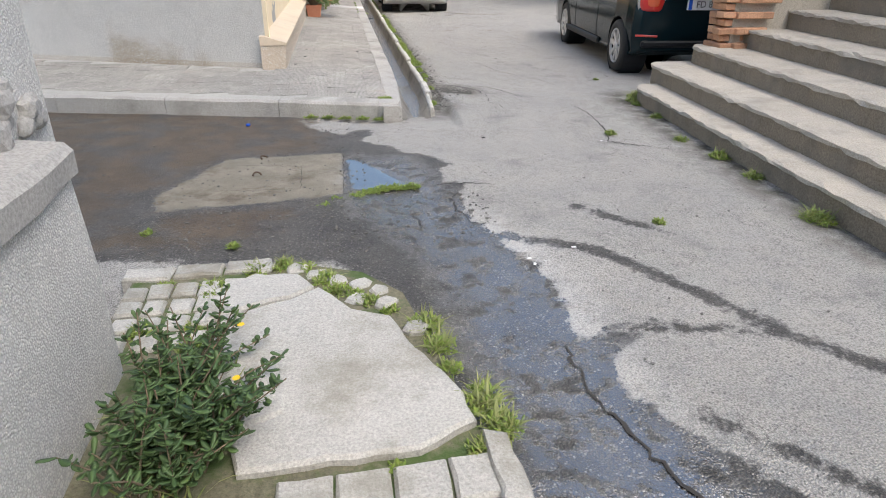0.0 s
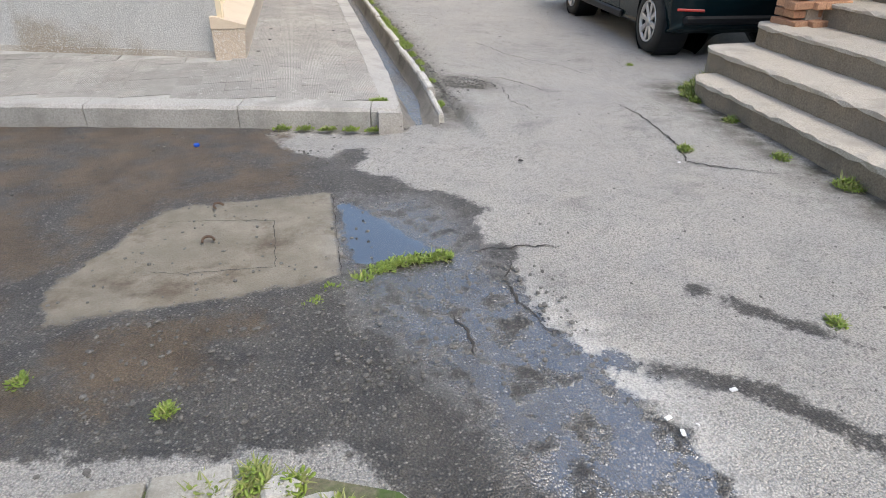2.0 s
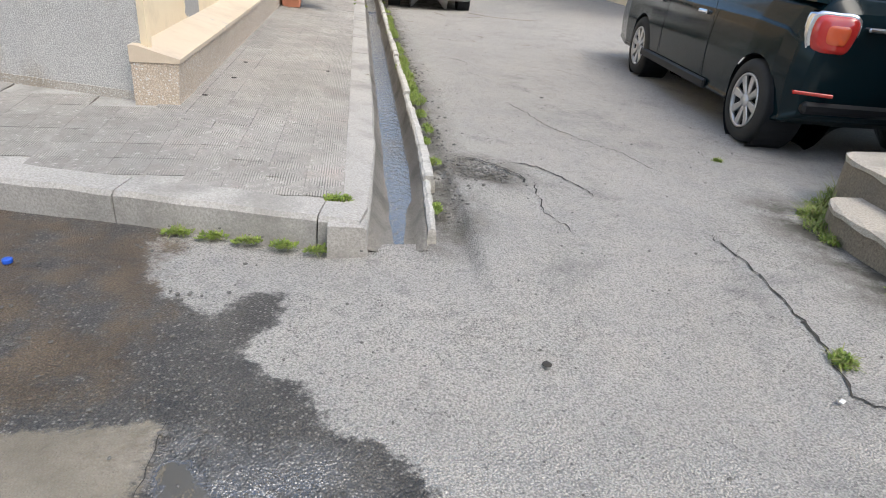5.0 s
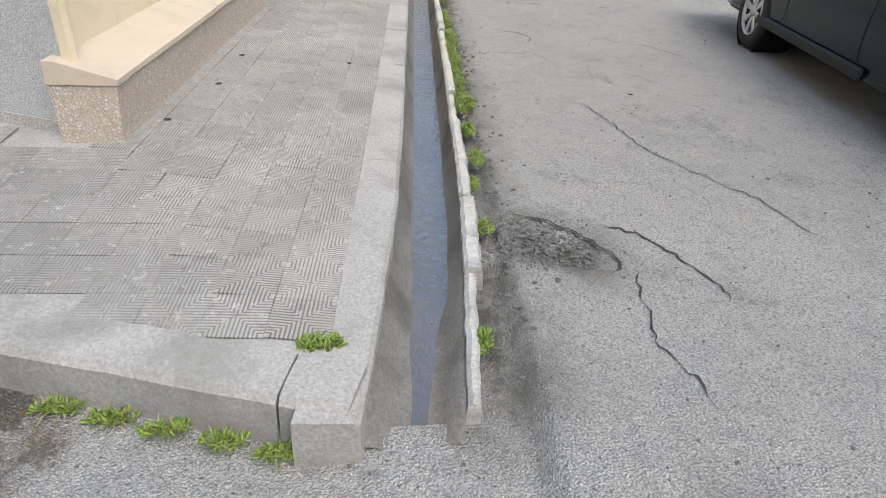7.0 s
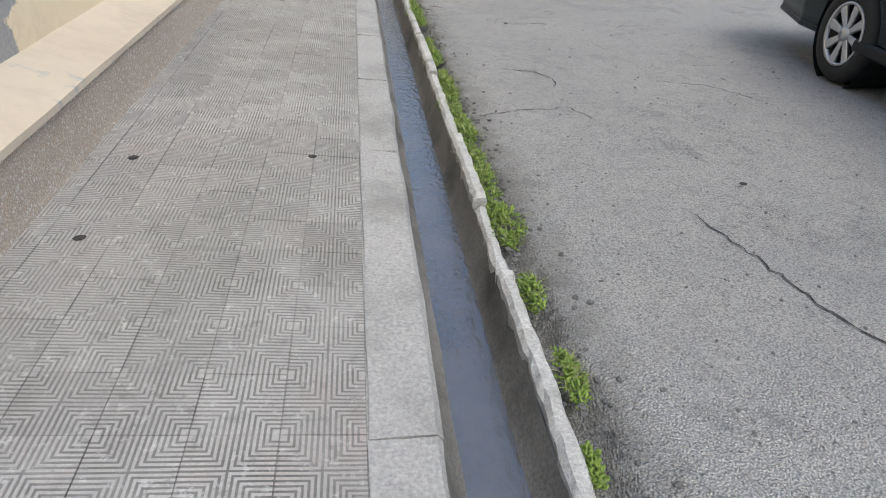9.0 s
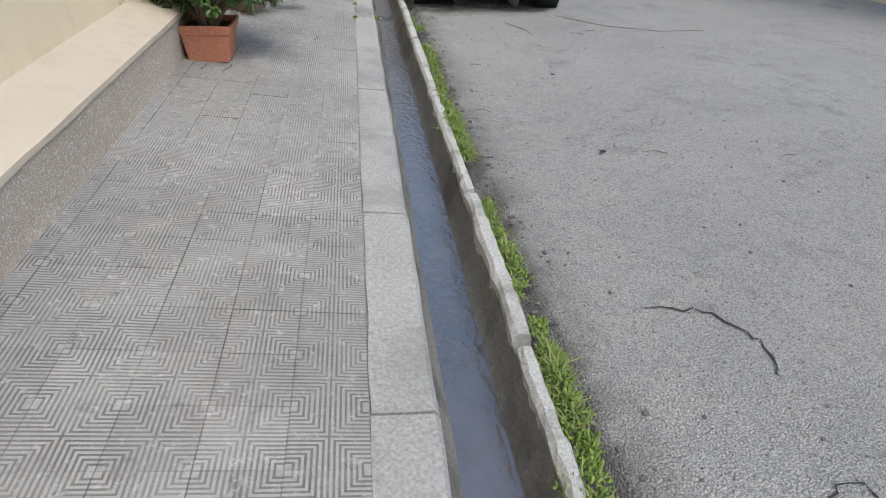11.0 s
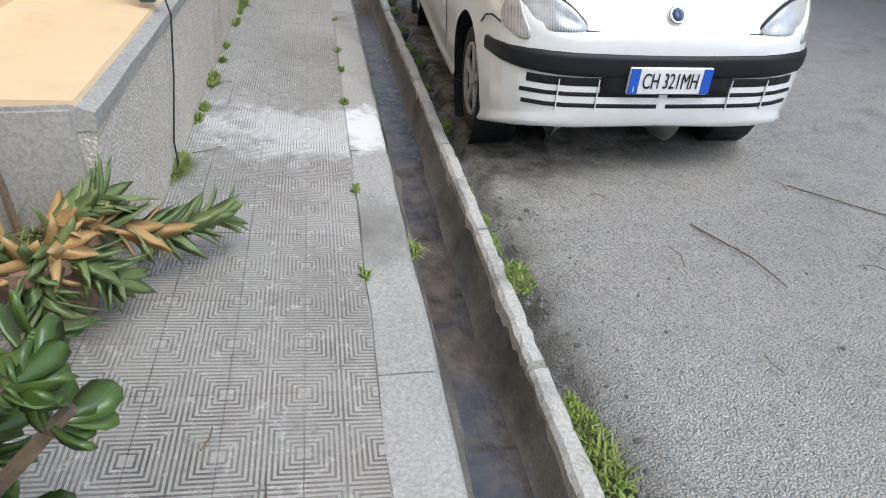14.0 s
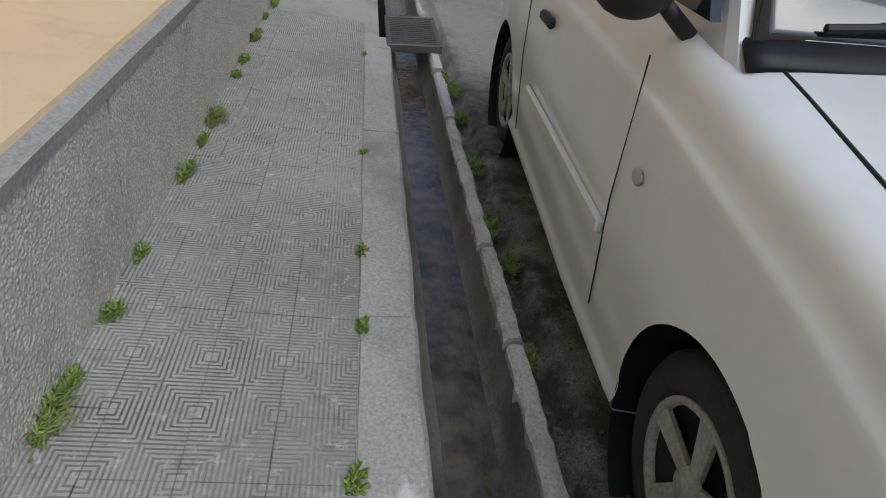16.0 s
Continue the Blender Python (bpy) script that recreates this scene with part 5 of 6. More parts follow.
            arch_liner(C, s * 0.69, y, z, 0.28, -s * 0.2)
    C.matrix_world = pose(1.15, 9.40, 0.0, 0, 0, -1.5) @ Matrix.Diagonal((1.07, 1.1, 1.17, 1))
    tagged(C, "small white hatchback parked beside the street gutter", "car")
    return C


SHAPE[0] = Matrix()
small_white_car()


def dark_car():
    """Rear at y = 0, pointing along +y."""
    C = new("car")
    K = [(0.0, 0.60, 0.30, 0.62, 0.52, 0.76, 0.80), (0.03, 0.70, 0.26, 0.66, 0.58, 0.84, 0.87), (0.10, 0.76, 0.22, 0.70, 0.62, 0.92, 0.94), (0.25, 0.785, 0.20, 0.74, 0.64, 0.94, 0.96),
         (0.6, 0.80, 0.20, 0.76, 0.66, 0.94, 0.96), (2.6, 0.80, 0.20, 0.76, 0.66, 0.90, 0.92), (3.3, 0.79, 0.20, 0.72, 0.62, 0.84, 0.88), (3.7, 0.72, 0.22, 0.62, 0.52, 0.72, 0.76), (3.85, 0.55, 0.28, 0.5, 0.4, 0.6, 0.62)]
    wheels = [(0.46, 0.265), (2.78, 0.265)]
    part("body", car_body(K, wheels, 0.295), M_DARKCAR, C, smooth=True)
    bm = bmesh.new()
    rings = []
    for y, w, z in ((0.12, 0.60, 0.93), (0.35, 0.53, 1.40), (0.9, 0.56, 1.46), (2.0, 0.55, 1.45), (2.75, 0.62, 0.92)):
        rings.append([bm.verts.new(p) for p in ((-0.72, y, 0.9), (-w, y, z - 0.04), (-w * 0.8, y, z), (w * 0.8, y, z), (w, y, z - 0.04), (0.72, y, 0.9))])
    for a, b in zip(rings, rings[1:]):
        for i in range(5):
            bm.faces.new((a[i], a[i + 1], b[i + 1], b[i]))
    part("cabin", bm, M_DARKCAR, C)
    patch("rear_window", C, M_GLASS, [(-0.5, 0.14, 0.98), (0.5, 0.14, 0.98), (0.42, 0.32, 1.34), (-0.42, 0.32, 1.34)], 0.01, 0.015)
    for s in (-1, 1):
        bm = bmesh.new()
        q = [bm.verts.new(p) for p in ((s * 0.725, 0.5, 0.97), (s * 0.725, 2.5, 0.95), (s * 0.60, 2.1, 1.36), (s * 0.59, 0.6, 1.36))]
        q2 = [bm.verts.new(v.co - Vector((s * 0.03, 0, 0))) for v in q]
        bm.faces.new(q)
        for i in range(4):
            bm.faces.new((q[i], q[(i + 1) % 4], q2[(i + 1) % 4], q2[i]))
        part("side_window", bm, M_GLASS, C)
        rim_out = curve_pts([(s * 0.50, 0.0, 0.83), (s * 0.50, 0.03, 0.65), (s * 0.60, 0.02, 0.63), (s * 0.725, 0.085, 0.65), (s * 0.73, 0.10, 0.83), (s * 0.61, 0.05, 0.855)])
        T0 = patch("tail_lamp", C, M_CHROME, [p + Vector((0, -0.012, 0)) for p in rim_out], 0.10, 0.004, label="square red tail lamp with chrome rim")
        cc = sum(rim_out, Vector()) / len(rim_out)
        patch("lens", T0, M_RED, [cc + (p - cc) * 0.88 + Vector((-s * 0.004, -0.022, 0)) for p in rim_out], 0.02, 0.03)
        patch("inner_lens", T0, M_ORANGE, [cc + (p - cc) * 0.45 + Vector((-s * 0.006, -0.053, 0)) for p in rim_out], 0.01, 0.006)
        bm = bmesh.new()
        box(bm, min(s * 0.52, s * 0.74), 0.008, 0.405, max(s * 0.52, s * 0.74), 0.05, 0.425, bev=0.004)
        bmesh.ops.transform(bm, matrix=pose(s * 0.63, 0.02, 0.41) @ pose(0, 0, 0, 0, 0, s * 20) @ pose(-s * 0.63, -0.03, -0.41), verts=bm.verts)
        part("reflector", bm, M_RED, C)
        bm = bmesh.new()
        box(bm, s * 0.79 - 0.02, 1.12, 0.20, s * 0.79 + 0.012, 2.66, 0.27, bev=0.012)
        part("sill", bm, M_TRIM, C)
        for y in (1.35, 2.35):
            bm = bmesh.new()
            box(bm, s * 0.80 - 0.02, y, 0.70, s * 0.80 + 0.022, y + 0.16, 0.73, bev=0.01)
            part("door_handle", bm, M_CHROME, C)
            bm = bmesh.new()
            tube(bm, [(s * 0.80, y - 0.12, 0.80), (s * 0.803, y - 0.12, 0.5), (s * 0.795, y - 0.1, 0.25)], 0.0022, 0.0022)
            part("door_gap", bm, M_BLACK, C)
    bm = bmesh.new()
    box(bm, -0.46, -0.045, 0.775, 0.46, 0.03, 0.80, bev=0.008)
    part("chrome_handle", bm, M_CHROME, C)
    bm = bmesh.new()
    box(bm, -0.26, -0.03, 0.66, 0.26, 0.02, 0.76, bev=0.004)
    P = part("number_plate", bm, M_PLATE, C)
    bm = bmesh.new()
    box(bm, -0.255, -0.034, 0.665, -0.22, -0.028, 0.755)
    part("blue_band", bm, M_BLUE, P)
    text_on(P, "FD 826KW", 0.085, pose(0.02, -0.034, 0.71, 90, 0, 0), M_INK)
    bm = bmesh.new()
    box(bm, -0.68, -0.02, 0.30, 0.68, 0.06, 0.37, bev=0.02)
    part("bumper_strip", bm, M_TRIM, C)
    bm = bmesh.new()
    lathe(bm, [(0.05, 0.01), (0.05, -0.01), (0.035, -0.014), (0.001, -0.014)], 22, pose(0, -0.03, 0.81, 0, 0, 90))
    part("badge", bm, M_CHROME, C, "round chrome badge", True)
    for y, z in wheels:
        for s in (-1, 1):
            wheel(C, s * 0.71, y, z, 0.265, 0.18, M_ALLOY, 8, s)
            arch_liner(C, s * 0.785, y, z, 0.297, -s * 0.25)
    C.matrix_world = pose(3.56, 1.40, 0.0, 0, 0, -5) @ Matrix.Diagonal((1.11, 1.1, 1.14, 1))
    tagged(C, "dark teal compact crossover parked by the stairs", "car")


dark_car()
SHAPE[0] = PLAN

# ---- plants ----
M_JADE = leaf_material("glossy_jade_leaf", (0.025, 0.058, 0.015), (0.13, 0.20, 0.045), 0.32)
M_WEED = leaf_material("fresh_weed_leaf", (0.09, 0.16, 0.02), (0.26, 0.34, 0.06), 0.55)
M_DARKWEED = leaf_material("dark_weed_leaf", (0.025, 0.06, 0.02), (0.09, 0.15, 0.045), 0.55)
M_GRASS = leaf_material("grass_blade", (0.10, 0.15, 0.03), (0.33, 0.34, 0.12), 0.6)
M_ALOE = leaf_material("aloe_leaf", (0.08, 0.14, 0.05), (0.20, 0.25, 0.09), 0.45)
M_ALOE_DRY = leaf_material("dry_aloe_leaf", (0.42, 0.24, 0.07), (0.50, 0.34, 0.16), 0.6)
M_STEM = surface("brown_stem", (0.12, 0.09, 0.06), (0.2, 0.15, 0.1), 12, 80, 0.9, 0.4)
M_POT = surface("terracotta", (0.42, 0.16, 0.09), (0.52, 0.22, 0.13), 5, 120, 0.8, 0.2, 0.003, (0.36, 0.2, 0.14), (0.6, 0.75), 4)
M_POT2 = surface("old_terracotta", (0.28, 0.17, 0.12), (0.36, 0.23, 0.17), 6, 120, 0.85, 0.3, 0.003, (0.2, 0.15, 0.12), (0.5, 0.7), 5)
M_SOIL = surface("dark_soil", (0.03, 0.022, 0.015), (0.07, 0.05, 0.035), 20, 120, 0.95, 0.8, 0.01)
M_YELLOW = plain("yellow_petals", (0.75, 0.50, 0.02), 0.6)


class Leaves:
    """Collects leaf faces for one mesh."""

    def __init__(self):
        self.v, self.f = [], []

    def fat(self, p, d, up, ln, w):
        """Thick rounded leaf from p along d."""
        side = d.cross(up).normalized()
        n = side.cross(d).normalized()
        k = len(self.v)
        for t, ww, c in ((0.0, 0.18, 0), (0.35, 0.75, -0.06), (0.7, 1.0, -0.03), (0.93, 0.6, 0.05)):
            q = p + d * (ln * t)
            self.v += [q - side * w * ww / 2 + n * ln * 0.05 * t, q + n * (ln * c + ln * 0.07), q + side * w * ww / 2 + n * ln * 0.05 * t, q + n * (ln * c - ln * 0.07)]
        self.v.append(p + d * ln)
        for i in range(3):
            a, b = k + 4 * i, k + 4 * i + 4
            for j in range(4):
                self.f.append((a + j, a + (j + 1) % 4, b + (j + 1) % 4, b + j))
        e, tip = k + 12, k + 16
        for j in range(4):
            self.f.append((e + j, e + (j + 1) % 4, tip))

    def blade(self, p, d, ln, w, droop):
        """Narrow bent blade."""
        side = d.cross(Vector((0, 0, 1)))
        side = side.normalized() if side.length > 0.01 else Vector((1, 0, 0))
        k = len(self.v)
        for t, ww in ((0, 1.0), (0.4, 0.85), (0.75, 0.5)):
            q = p + d * (ln * t) - Vector((0, 0, droop * ln * t * t))
            self.v += [q - side * w * ww / 2, q + side * w * ww / 2]
        self.v.append(p + d * ln - Vector((0, 0, droop * ln)))
        self.f += [(k, k + 1, k + 3, k + 2), (k + 2, k + 3, k + 5, k + 4), (k + 4, k + 5, k + 6)]

    def mesh(self, name, mat, parent, label=""):
        me = bpy.data.meshes.new(name)
        me.from_pydata([tuple(SHAPE[0] @ v) for v in self.v], [], self.f)
        me.materials.append(mat)
        for p in me.polygons:
            p.use_smooth = True
        ob = new(name, me)
        ob.parent = parent
        if label:
            ob["label"] = label
        return ob


def rv(r, z0=-1.0, z1=1.0):
    a, z = r.uniform(0, 6.2832), r.uniform(z0, z1)
    k = math.sqrt(max(0.0, 1 - z * z))
    return Vector((k * math.cos(a), k * math.sin(a), z))


def square_pot(P, x0, x1, y0, y1, z0, h, grow, mat):
    """Tapered square pot with a thick rim and hollow top."""
    bm = bmesh.new()
    cx, cy = (x0 + x1) / 2, (y0 + y1) / 2
    hx, hy = (x1 - x0) / 2, (y1 - y0) / 2
    rings = []
    for k, z in ((1.0, 0), (1 + grow * 0.72, 0.74), (1 + grow * 0.72 + 0.07, 0.76), (1 + grow + 0.07, 1.0), (1 + grow - 0.04, 1.0), (1 + grow - 0.12, 0.85)):
        row = []
        for sx, sy in ((-1, -1), (1, -1), (1, 1), (-1, 1)):
            for a, b in (((0.93, 1.0), (1.0, 0.93)) if sx * sy < 0 else ((1.0, 0.93), (0.93, 1.0))):
                row.append(bm.verts.new((cx + sx * hx * k * a, cy + sy * hy * k * b, z0 + h * z)))
        rings.append(row)
    for a, b in zip(rings, rings[1:]):
        for i in range(8):
            bm.faces.new((a[i], a[(i + 1) % 8], b[(i + 1) % 8], b[i]))
    bm.faces.new(rings[0][::-1])
    f = bm.faces.new(rings[-1])
    part("pot", bm, mat, P)
    bm = bmesh.new()
    box(bm, cx - hx * 1.05, cy - hy * 1.05, z0 + h * 0.7, cx + hx * 1.05, cy + hy * 1.05, z0 + h * 0.86)
    part("soil", bm, M_SOIL, P)


def jade_plant():
    r = random.Random(11)
    P = new("potted_plant")
    z0 = walk_z(-0.9) - 0.004
    square_pot(P, -0.965, -0.775, 5.44, 5.63, z0, 0.175, 0.26, M_POT)
    base = Vector((-0.87, 5.535, z0 + 0.14))
    L = Leaves()
    stems = bmesh.new()
    tips = []
    for i in range(640):
        d = rv(r, -0.75, 1.0)
        rad = Vector((0.40, 0.38, 0.36)) * r.uniform(0.55, 1.0) * (1 + 0.22 * noise.noise(d * 2.2))
        c = Vector((-0.80, 5.62, z0 + 0.48))
        t = c + Vector((d.x * rad.x, d.y * rad.y, d.z * rad.z))
        if t.x < -1.13:
            t.x = -1.13 + r.uniform(0, 0.05)
        if t.z < z0 + 0.19:
            t.z = z0 + 0.19 + r.uniform(0, 0.07)
        tips.append((t, (t - c).normalized()))
    for i, (t, d) in enumerate(tips):
        d = (d + Vector((0, 0, 0.5))).normalized()
        for j in range(r.randint(6, 9)):
            side = rv(r)
            ld = (side - d * side.dot(d)).normalized() * r.uniform(0.5, 1.0) + d * r.uniform(0.2, 0.9)
            L.fat(t - d * r.uniform(0, 0.03), ld.normalized(), d, r.uniform(0.036, 0.06), r.uniform(0.026, 0.04))
        if i % 9 == 0:
            m = base.lerp(t, 0.5) + Vector((0, 0, 0.04))
            tube(stems, [base + rv(r) * 0.03, m, t], 0.016, 0.006, 5)
    part("stem", stems, M_STEM, P)
    L.mesh("foliage", M_JADE, P, "glossy rounded succulent leaves")
    tagged(P, "bushy jade plant in a square terracotta pot by the wall", "potted plant")


jade_plant()


def aloe_pot():
    r = random.Random(21)
    P = new("potted_plant")
    z0 = walk_z(-0.88) - 0.004
    cx, cy = -0.86, 6.60
    bm = bmesh.new()
    n = 28
    rings = []
    for rad, z in ((0.085, 0), (0.11, 0.15), (0.125, 0.155), (0.128, 0.19), (0.112, 0.19), (0.105, 0.16)):
        rings.append([bm.verts.new((cx + rad * math.cos(6.2832 * k / n), cy + rad * math.sin(6.2832 * k / n), z0 + z)) for k in range(n)])
    for a, b in zip(rings, rings[1:]):
        for k in range(n):
            bm.faces.new((a[k], a[(k + 1) % n], b[(k + 1) % n], b[k]))
    bm.faces.new(rings[0][::-1]), bm.faces.new(rings[-1])
    part("pot", bm, M_POT2, P, "weathered round terracotta pot")
    st = bmesh.new()
    L, D, Gr = Leaves(), Leaves(), Leaves()
    arms = [([(cx, cy, z0 + 0.17), (-0.74, 6.62, z0 + 0.20), (-0.62, 6.68, z0 + 0.13), (-0.50, 6.76, z0 + 0.12)], 0.0), ([(cx, cy, z0 + 0.17), (-0.78, 6.54, z0 + 0.20), (-0.69, 6.52, z0 + 0.13)], 0),
            ([(cx, cy, z0 + 0.17), (-0.90, 6.54, z0 + 0.22), (-0.97, 6.50, z0 + 0.2)], 0), ([(cx, cy, z0 + 0.17), (-0.80, 6.60, z0 + 0.22), (-0.72, 6.63, z0 + 0.26)], 0), ([(cx, cy, z0 + 0.17), (-0.84, 6.52, z0 + 0.18), (-0.80, 6.46, z0 + 0.10)], 0)]
    for pts, _ in arms:
        tube(st, pts, 0.014, 0.008, 6)
        seg = [Vector(p) for p in pts]
        for s in np.linspace(0.3, 1.0, 30 if len(pts) == 4 else 20):
            q = s * (len(seg) - 1)
            i = min(int(q), len(seg) - 2)
            p = seg[i].lerp(seg[i + 1], q - i)
            ax = (seg[i + 1] - seg[i]).normalized()
            for j in range(2):
                o = rv(r)
                o = (o - ax * o.dot(ax)).normalized()
                d = (ax * r.uniform(0.7, 1.2) + o * r.uniform(0.5, 0.9) + Vector((0, 0, 0.1))).normalized()
                tgt = D if (s < 0.62 and r.random() < 0.55) else L
                k = len(tgt.v)
                ln = r.uniform(0.08, 0.125)
                side = d.cross(o).normalized()
                nn = side.cross(d).normalized()
                w = 0.044
                for t, ww in ((0, 1.0), (0.35, 0.85), (0.7, 0.5)):
                    c = p + d * ln * t + nn * ln * 0.18 * t * t
                    tgt.v += [c - side * w * ww / 2 + nn * 0.004, c - nn * 0.006 * ww, c + side * w * ww / 2 + nn * 0.004]
                tgt.v.append(p + d * ln + nn * ln * 0.2)
                for a in (0, 3):
                    tgt.f += [(k + a, k + a + 1, k + a + 4, k + a + 3), (k + a + 1, k + a + 2, k + a + 5, k + a + 4), (k + a + 2, k + a, k + a + 3, k + a + 5)]
                tgt.f += [(k + 6, k + 7, k + 9), (k + 7, k + 8, k + 9), (k + 8, k + 6, k + 9)]
    for i in range(160):
        a = r.uniform(0, 6.28)
        Gr.blade(Vector((cx + 0.09 * r.random() * math.cos(a), cy + 0.09 * r.random() * math.sin(a), z0 + 0.16)), (rv(r, 0.1, 0.9) + Vector((0, 0, 0.2))).normalized(), r.uniform(0.06, 0.2), 0.006, r.uniform(0.1, 0.6))
    tube(st, [(-0.89, 6.62, z0 + 0.16), (-0.895, 6.63, z0 + 0.30), (-0.90, 6.63, z0 + 0.40)], 0.010, 0.006, 5)
    part("stem", st, M_STEM, P)
    L.mesh("green_foliage", M_ALOE, P, "pointed green succulent leaves")
    D.mesh("dry_foliage", M_ALOE_DRY, P, "yellow and orange drying leaves")
    Gr.mesh("grass", M_GRASS, P)
    tagged(P, "sprawling aloe with yellowing leaves in a round pot", "potted plant")


aloe_pot()


def weed(x, y, z, size, seed, leafy=0.6, mat=None, count=None, spread=(1.0, 1.0), label="low green weed growing in a crack"):
    """A clump of small leaves and grass blades."""
    r = random.Random(seed)
    P = new("weed")
    mat = mat or M_WEED
    L, B = Leaves(), Leaves()
    n = count or int(2000 * size)
    for i in range(int(n * leafy)):
        a, q = r.uniform(0, 6.28), math.sqrt(r.random())
        d = rv(r, 0.0, 0.9)
        L.fat(Vector((x + q * size * 0.5 * spread[0] * math.cos(a), y + q * size * 0.5 * spread[1] * math.sin(a), z + r.uniform(0.0, 0.32) * size * (1.1 - q))), d, Vector((0, 0, 1)) if abs(d.z) < 0.9 else Vector((1, 0, 0)), r.uniform(0.010, 0.022), r.uniform(0.006, 0.012))
    for i in range(int(n * (1 - leafy))):
        a, q = r.uniform(0, 6.28), math.sqrt(r.random())
        B.blade(Vector((x + q * size * 0.3 * spread[0] * math.cos(a), y + q * size * 0.3 * spread[1] * math.sin(a), z)), (rv(r, 0.3, 0.95)).normalized(), r.uniform(0.35, 0.8) * size, 0.004 + 0.01 * size, r.uniform(0.1, 0.5))
    if L.v:
        L.mesh("foliage", mat, P)
    if B.v:
        B.mesh("grass_tuft", M_GRASS, P)
    tagged(P, label, "weed", "weeds along the street")
    return P


rw = random.Random(31)
sd = 100
# beside the gutter's lip
y = 0.35
while y < END:
    dense = 1.9 < y < 4.2 or 4.6 < y < 6.2
    if rw.random() < (0.92 if dense else 0.6):
        weed(LIP1 + rw.uniform(0.0, 0.055) - drift(y), y, -0.005, rw.uniform(0.06, 0.15 if dense else 0.11), sd, rw.uniform(0.75, 0.97), spread=(rw.uniform(0.5, 0.9), rw.uniform(1.0, 1.9)))
        sd += 1
    y += rw.uniform(0.06, 0.12) if dense else rw.uniform(0.12, 0.3)
# foot of the second house, kerb joint, corner
for y in np.arange(6.95, 11.5, 0.21):
    weed(-0.705 + rw.uniform(-0.01, 0.012), y + rw.uniform(-0.12, 0.12), walk_z(-0.7), rw.choice((0.05, 0.06, 0.08, 0.11)), sd, rw.uniform(0.3, 0.85), spread=(0.45, rw.uniform(1.0, 2.2)), label="tuft of weeds at the foot of the plinth")
    sd += 1
for y in (6.7, 7.15, 7.9, 8.3, 8.6, 9.2, 10.3):
    weed(-0.142 + rw.uniform(-0.006, 0.006), y, walk_z(-0.14), rw.uniform(0.025, 0.045), sd, 0.5, spread=(0.6, 1.6))
    sd += 1
weed(-0.17, 0.27, 0.07, 0.08, sd, 0.9, spread=(1.4, 0.6))
weed(-0.005, 6.85, 0.03, 0.09, sd + 1, 0.5)
for i in range(5):
    weed(-0.75 + i * 0.13, 0.20 - i * 0.035, -0.035, 0.07, sd + 2 + i, 0.6, spread=(1.5, 0.5))
sd += 10
# moss ridge by the puddle and street weeds
for x, y in ((-0.16, -1.385), (-0.24, -1.385), (-0.32, -1.39), (-0.39, -1.42), (-0.46, -1.47), (-0.56, -1.51), (-0.62, -1.58)):
    weed(x, y, -0.015, 0.09, sd, 0.85, spread=(1.2, 0.6), label="mossy grass along the edge of a puddle")
    sd += 1
for x, y, s in ((1.33, -0.68, 0.08), (1.74, -0.9, 0.10), (1.80, -1.25, 0.13), (1.78, -1.6, 0.11), (1.73, -2.15, 0.16), (1.86, -0.35, 0.10), (1.93, 0.15, 0.14), (1.90, 0.05, 0.10), (0.95, -2.05, 0.06), (-1.0, -1.95, 0.05), (-1.4, -1.75, 0.05), (2.0, 0.28, 0.16), (2.15, 0.36, 0.2), (2.35, 0.48, 0.22), (2.5, 0.5, 0.2), (1.95, 1.0, 0.06)):
    weed(x, y, 0.0, s, sd, 0.5)
    sd += 1
# platform joints
for x, y, s in ((-0.86, -2.27, 0.14), (-0.76, -2.25, 0.13), (-0.68, -2.28, 0.10), (-0.60, -2.38, 0.14), (-0.56, -2.46, 0.12), (-0.45, -2.55, 0.10), (-1.0, -2.36, 0.12), (-0.98, -2.44, 0.13), (-1.17, -2.33, 0.08), (-1.02, -2.62, 0.10), (-1.0, -2.72, 0.13),
                (-0.38, -2.62, 0.08), (-0.27, -2.73, 0.17), (-0.24, -2.84, 0.15), (-0.23, -2.95, 0.10), (-0.17, -3.10, 0.19), (-0.14, -3.2, 0.17), (-0.2, -3.27, 0.13), (-0.42, -3.28, 0.06), (-0.5, -2.5, 0.09), (-1.18, -2.6, 0.12)):
    weed(x, y, 0.05, s * 0.7, sd, 0.5, label="grassy weed in the broken footpath")
    sd += 1


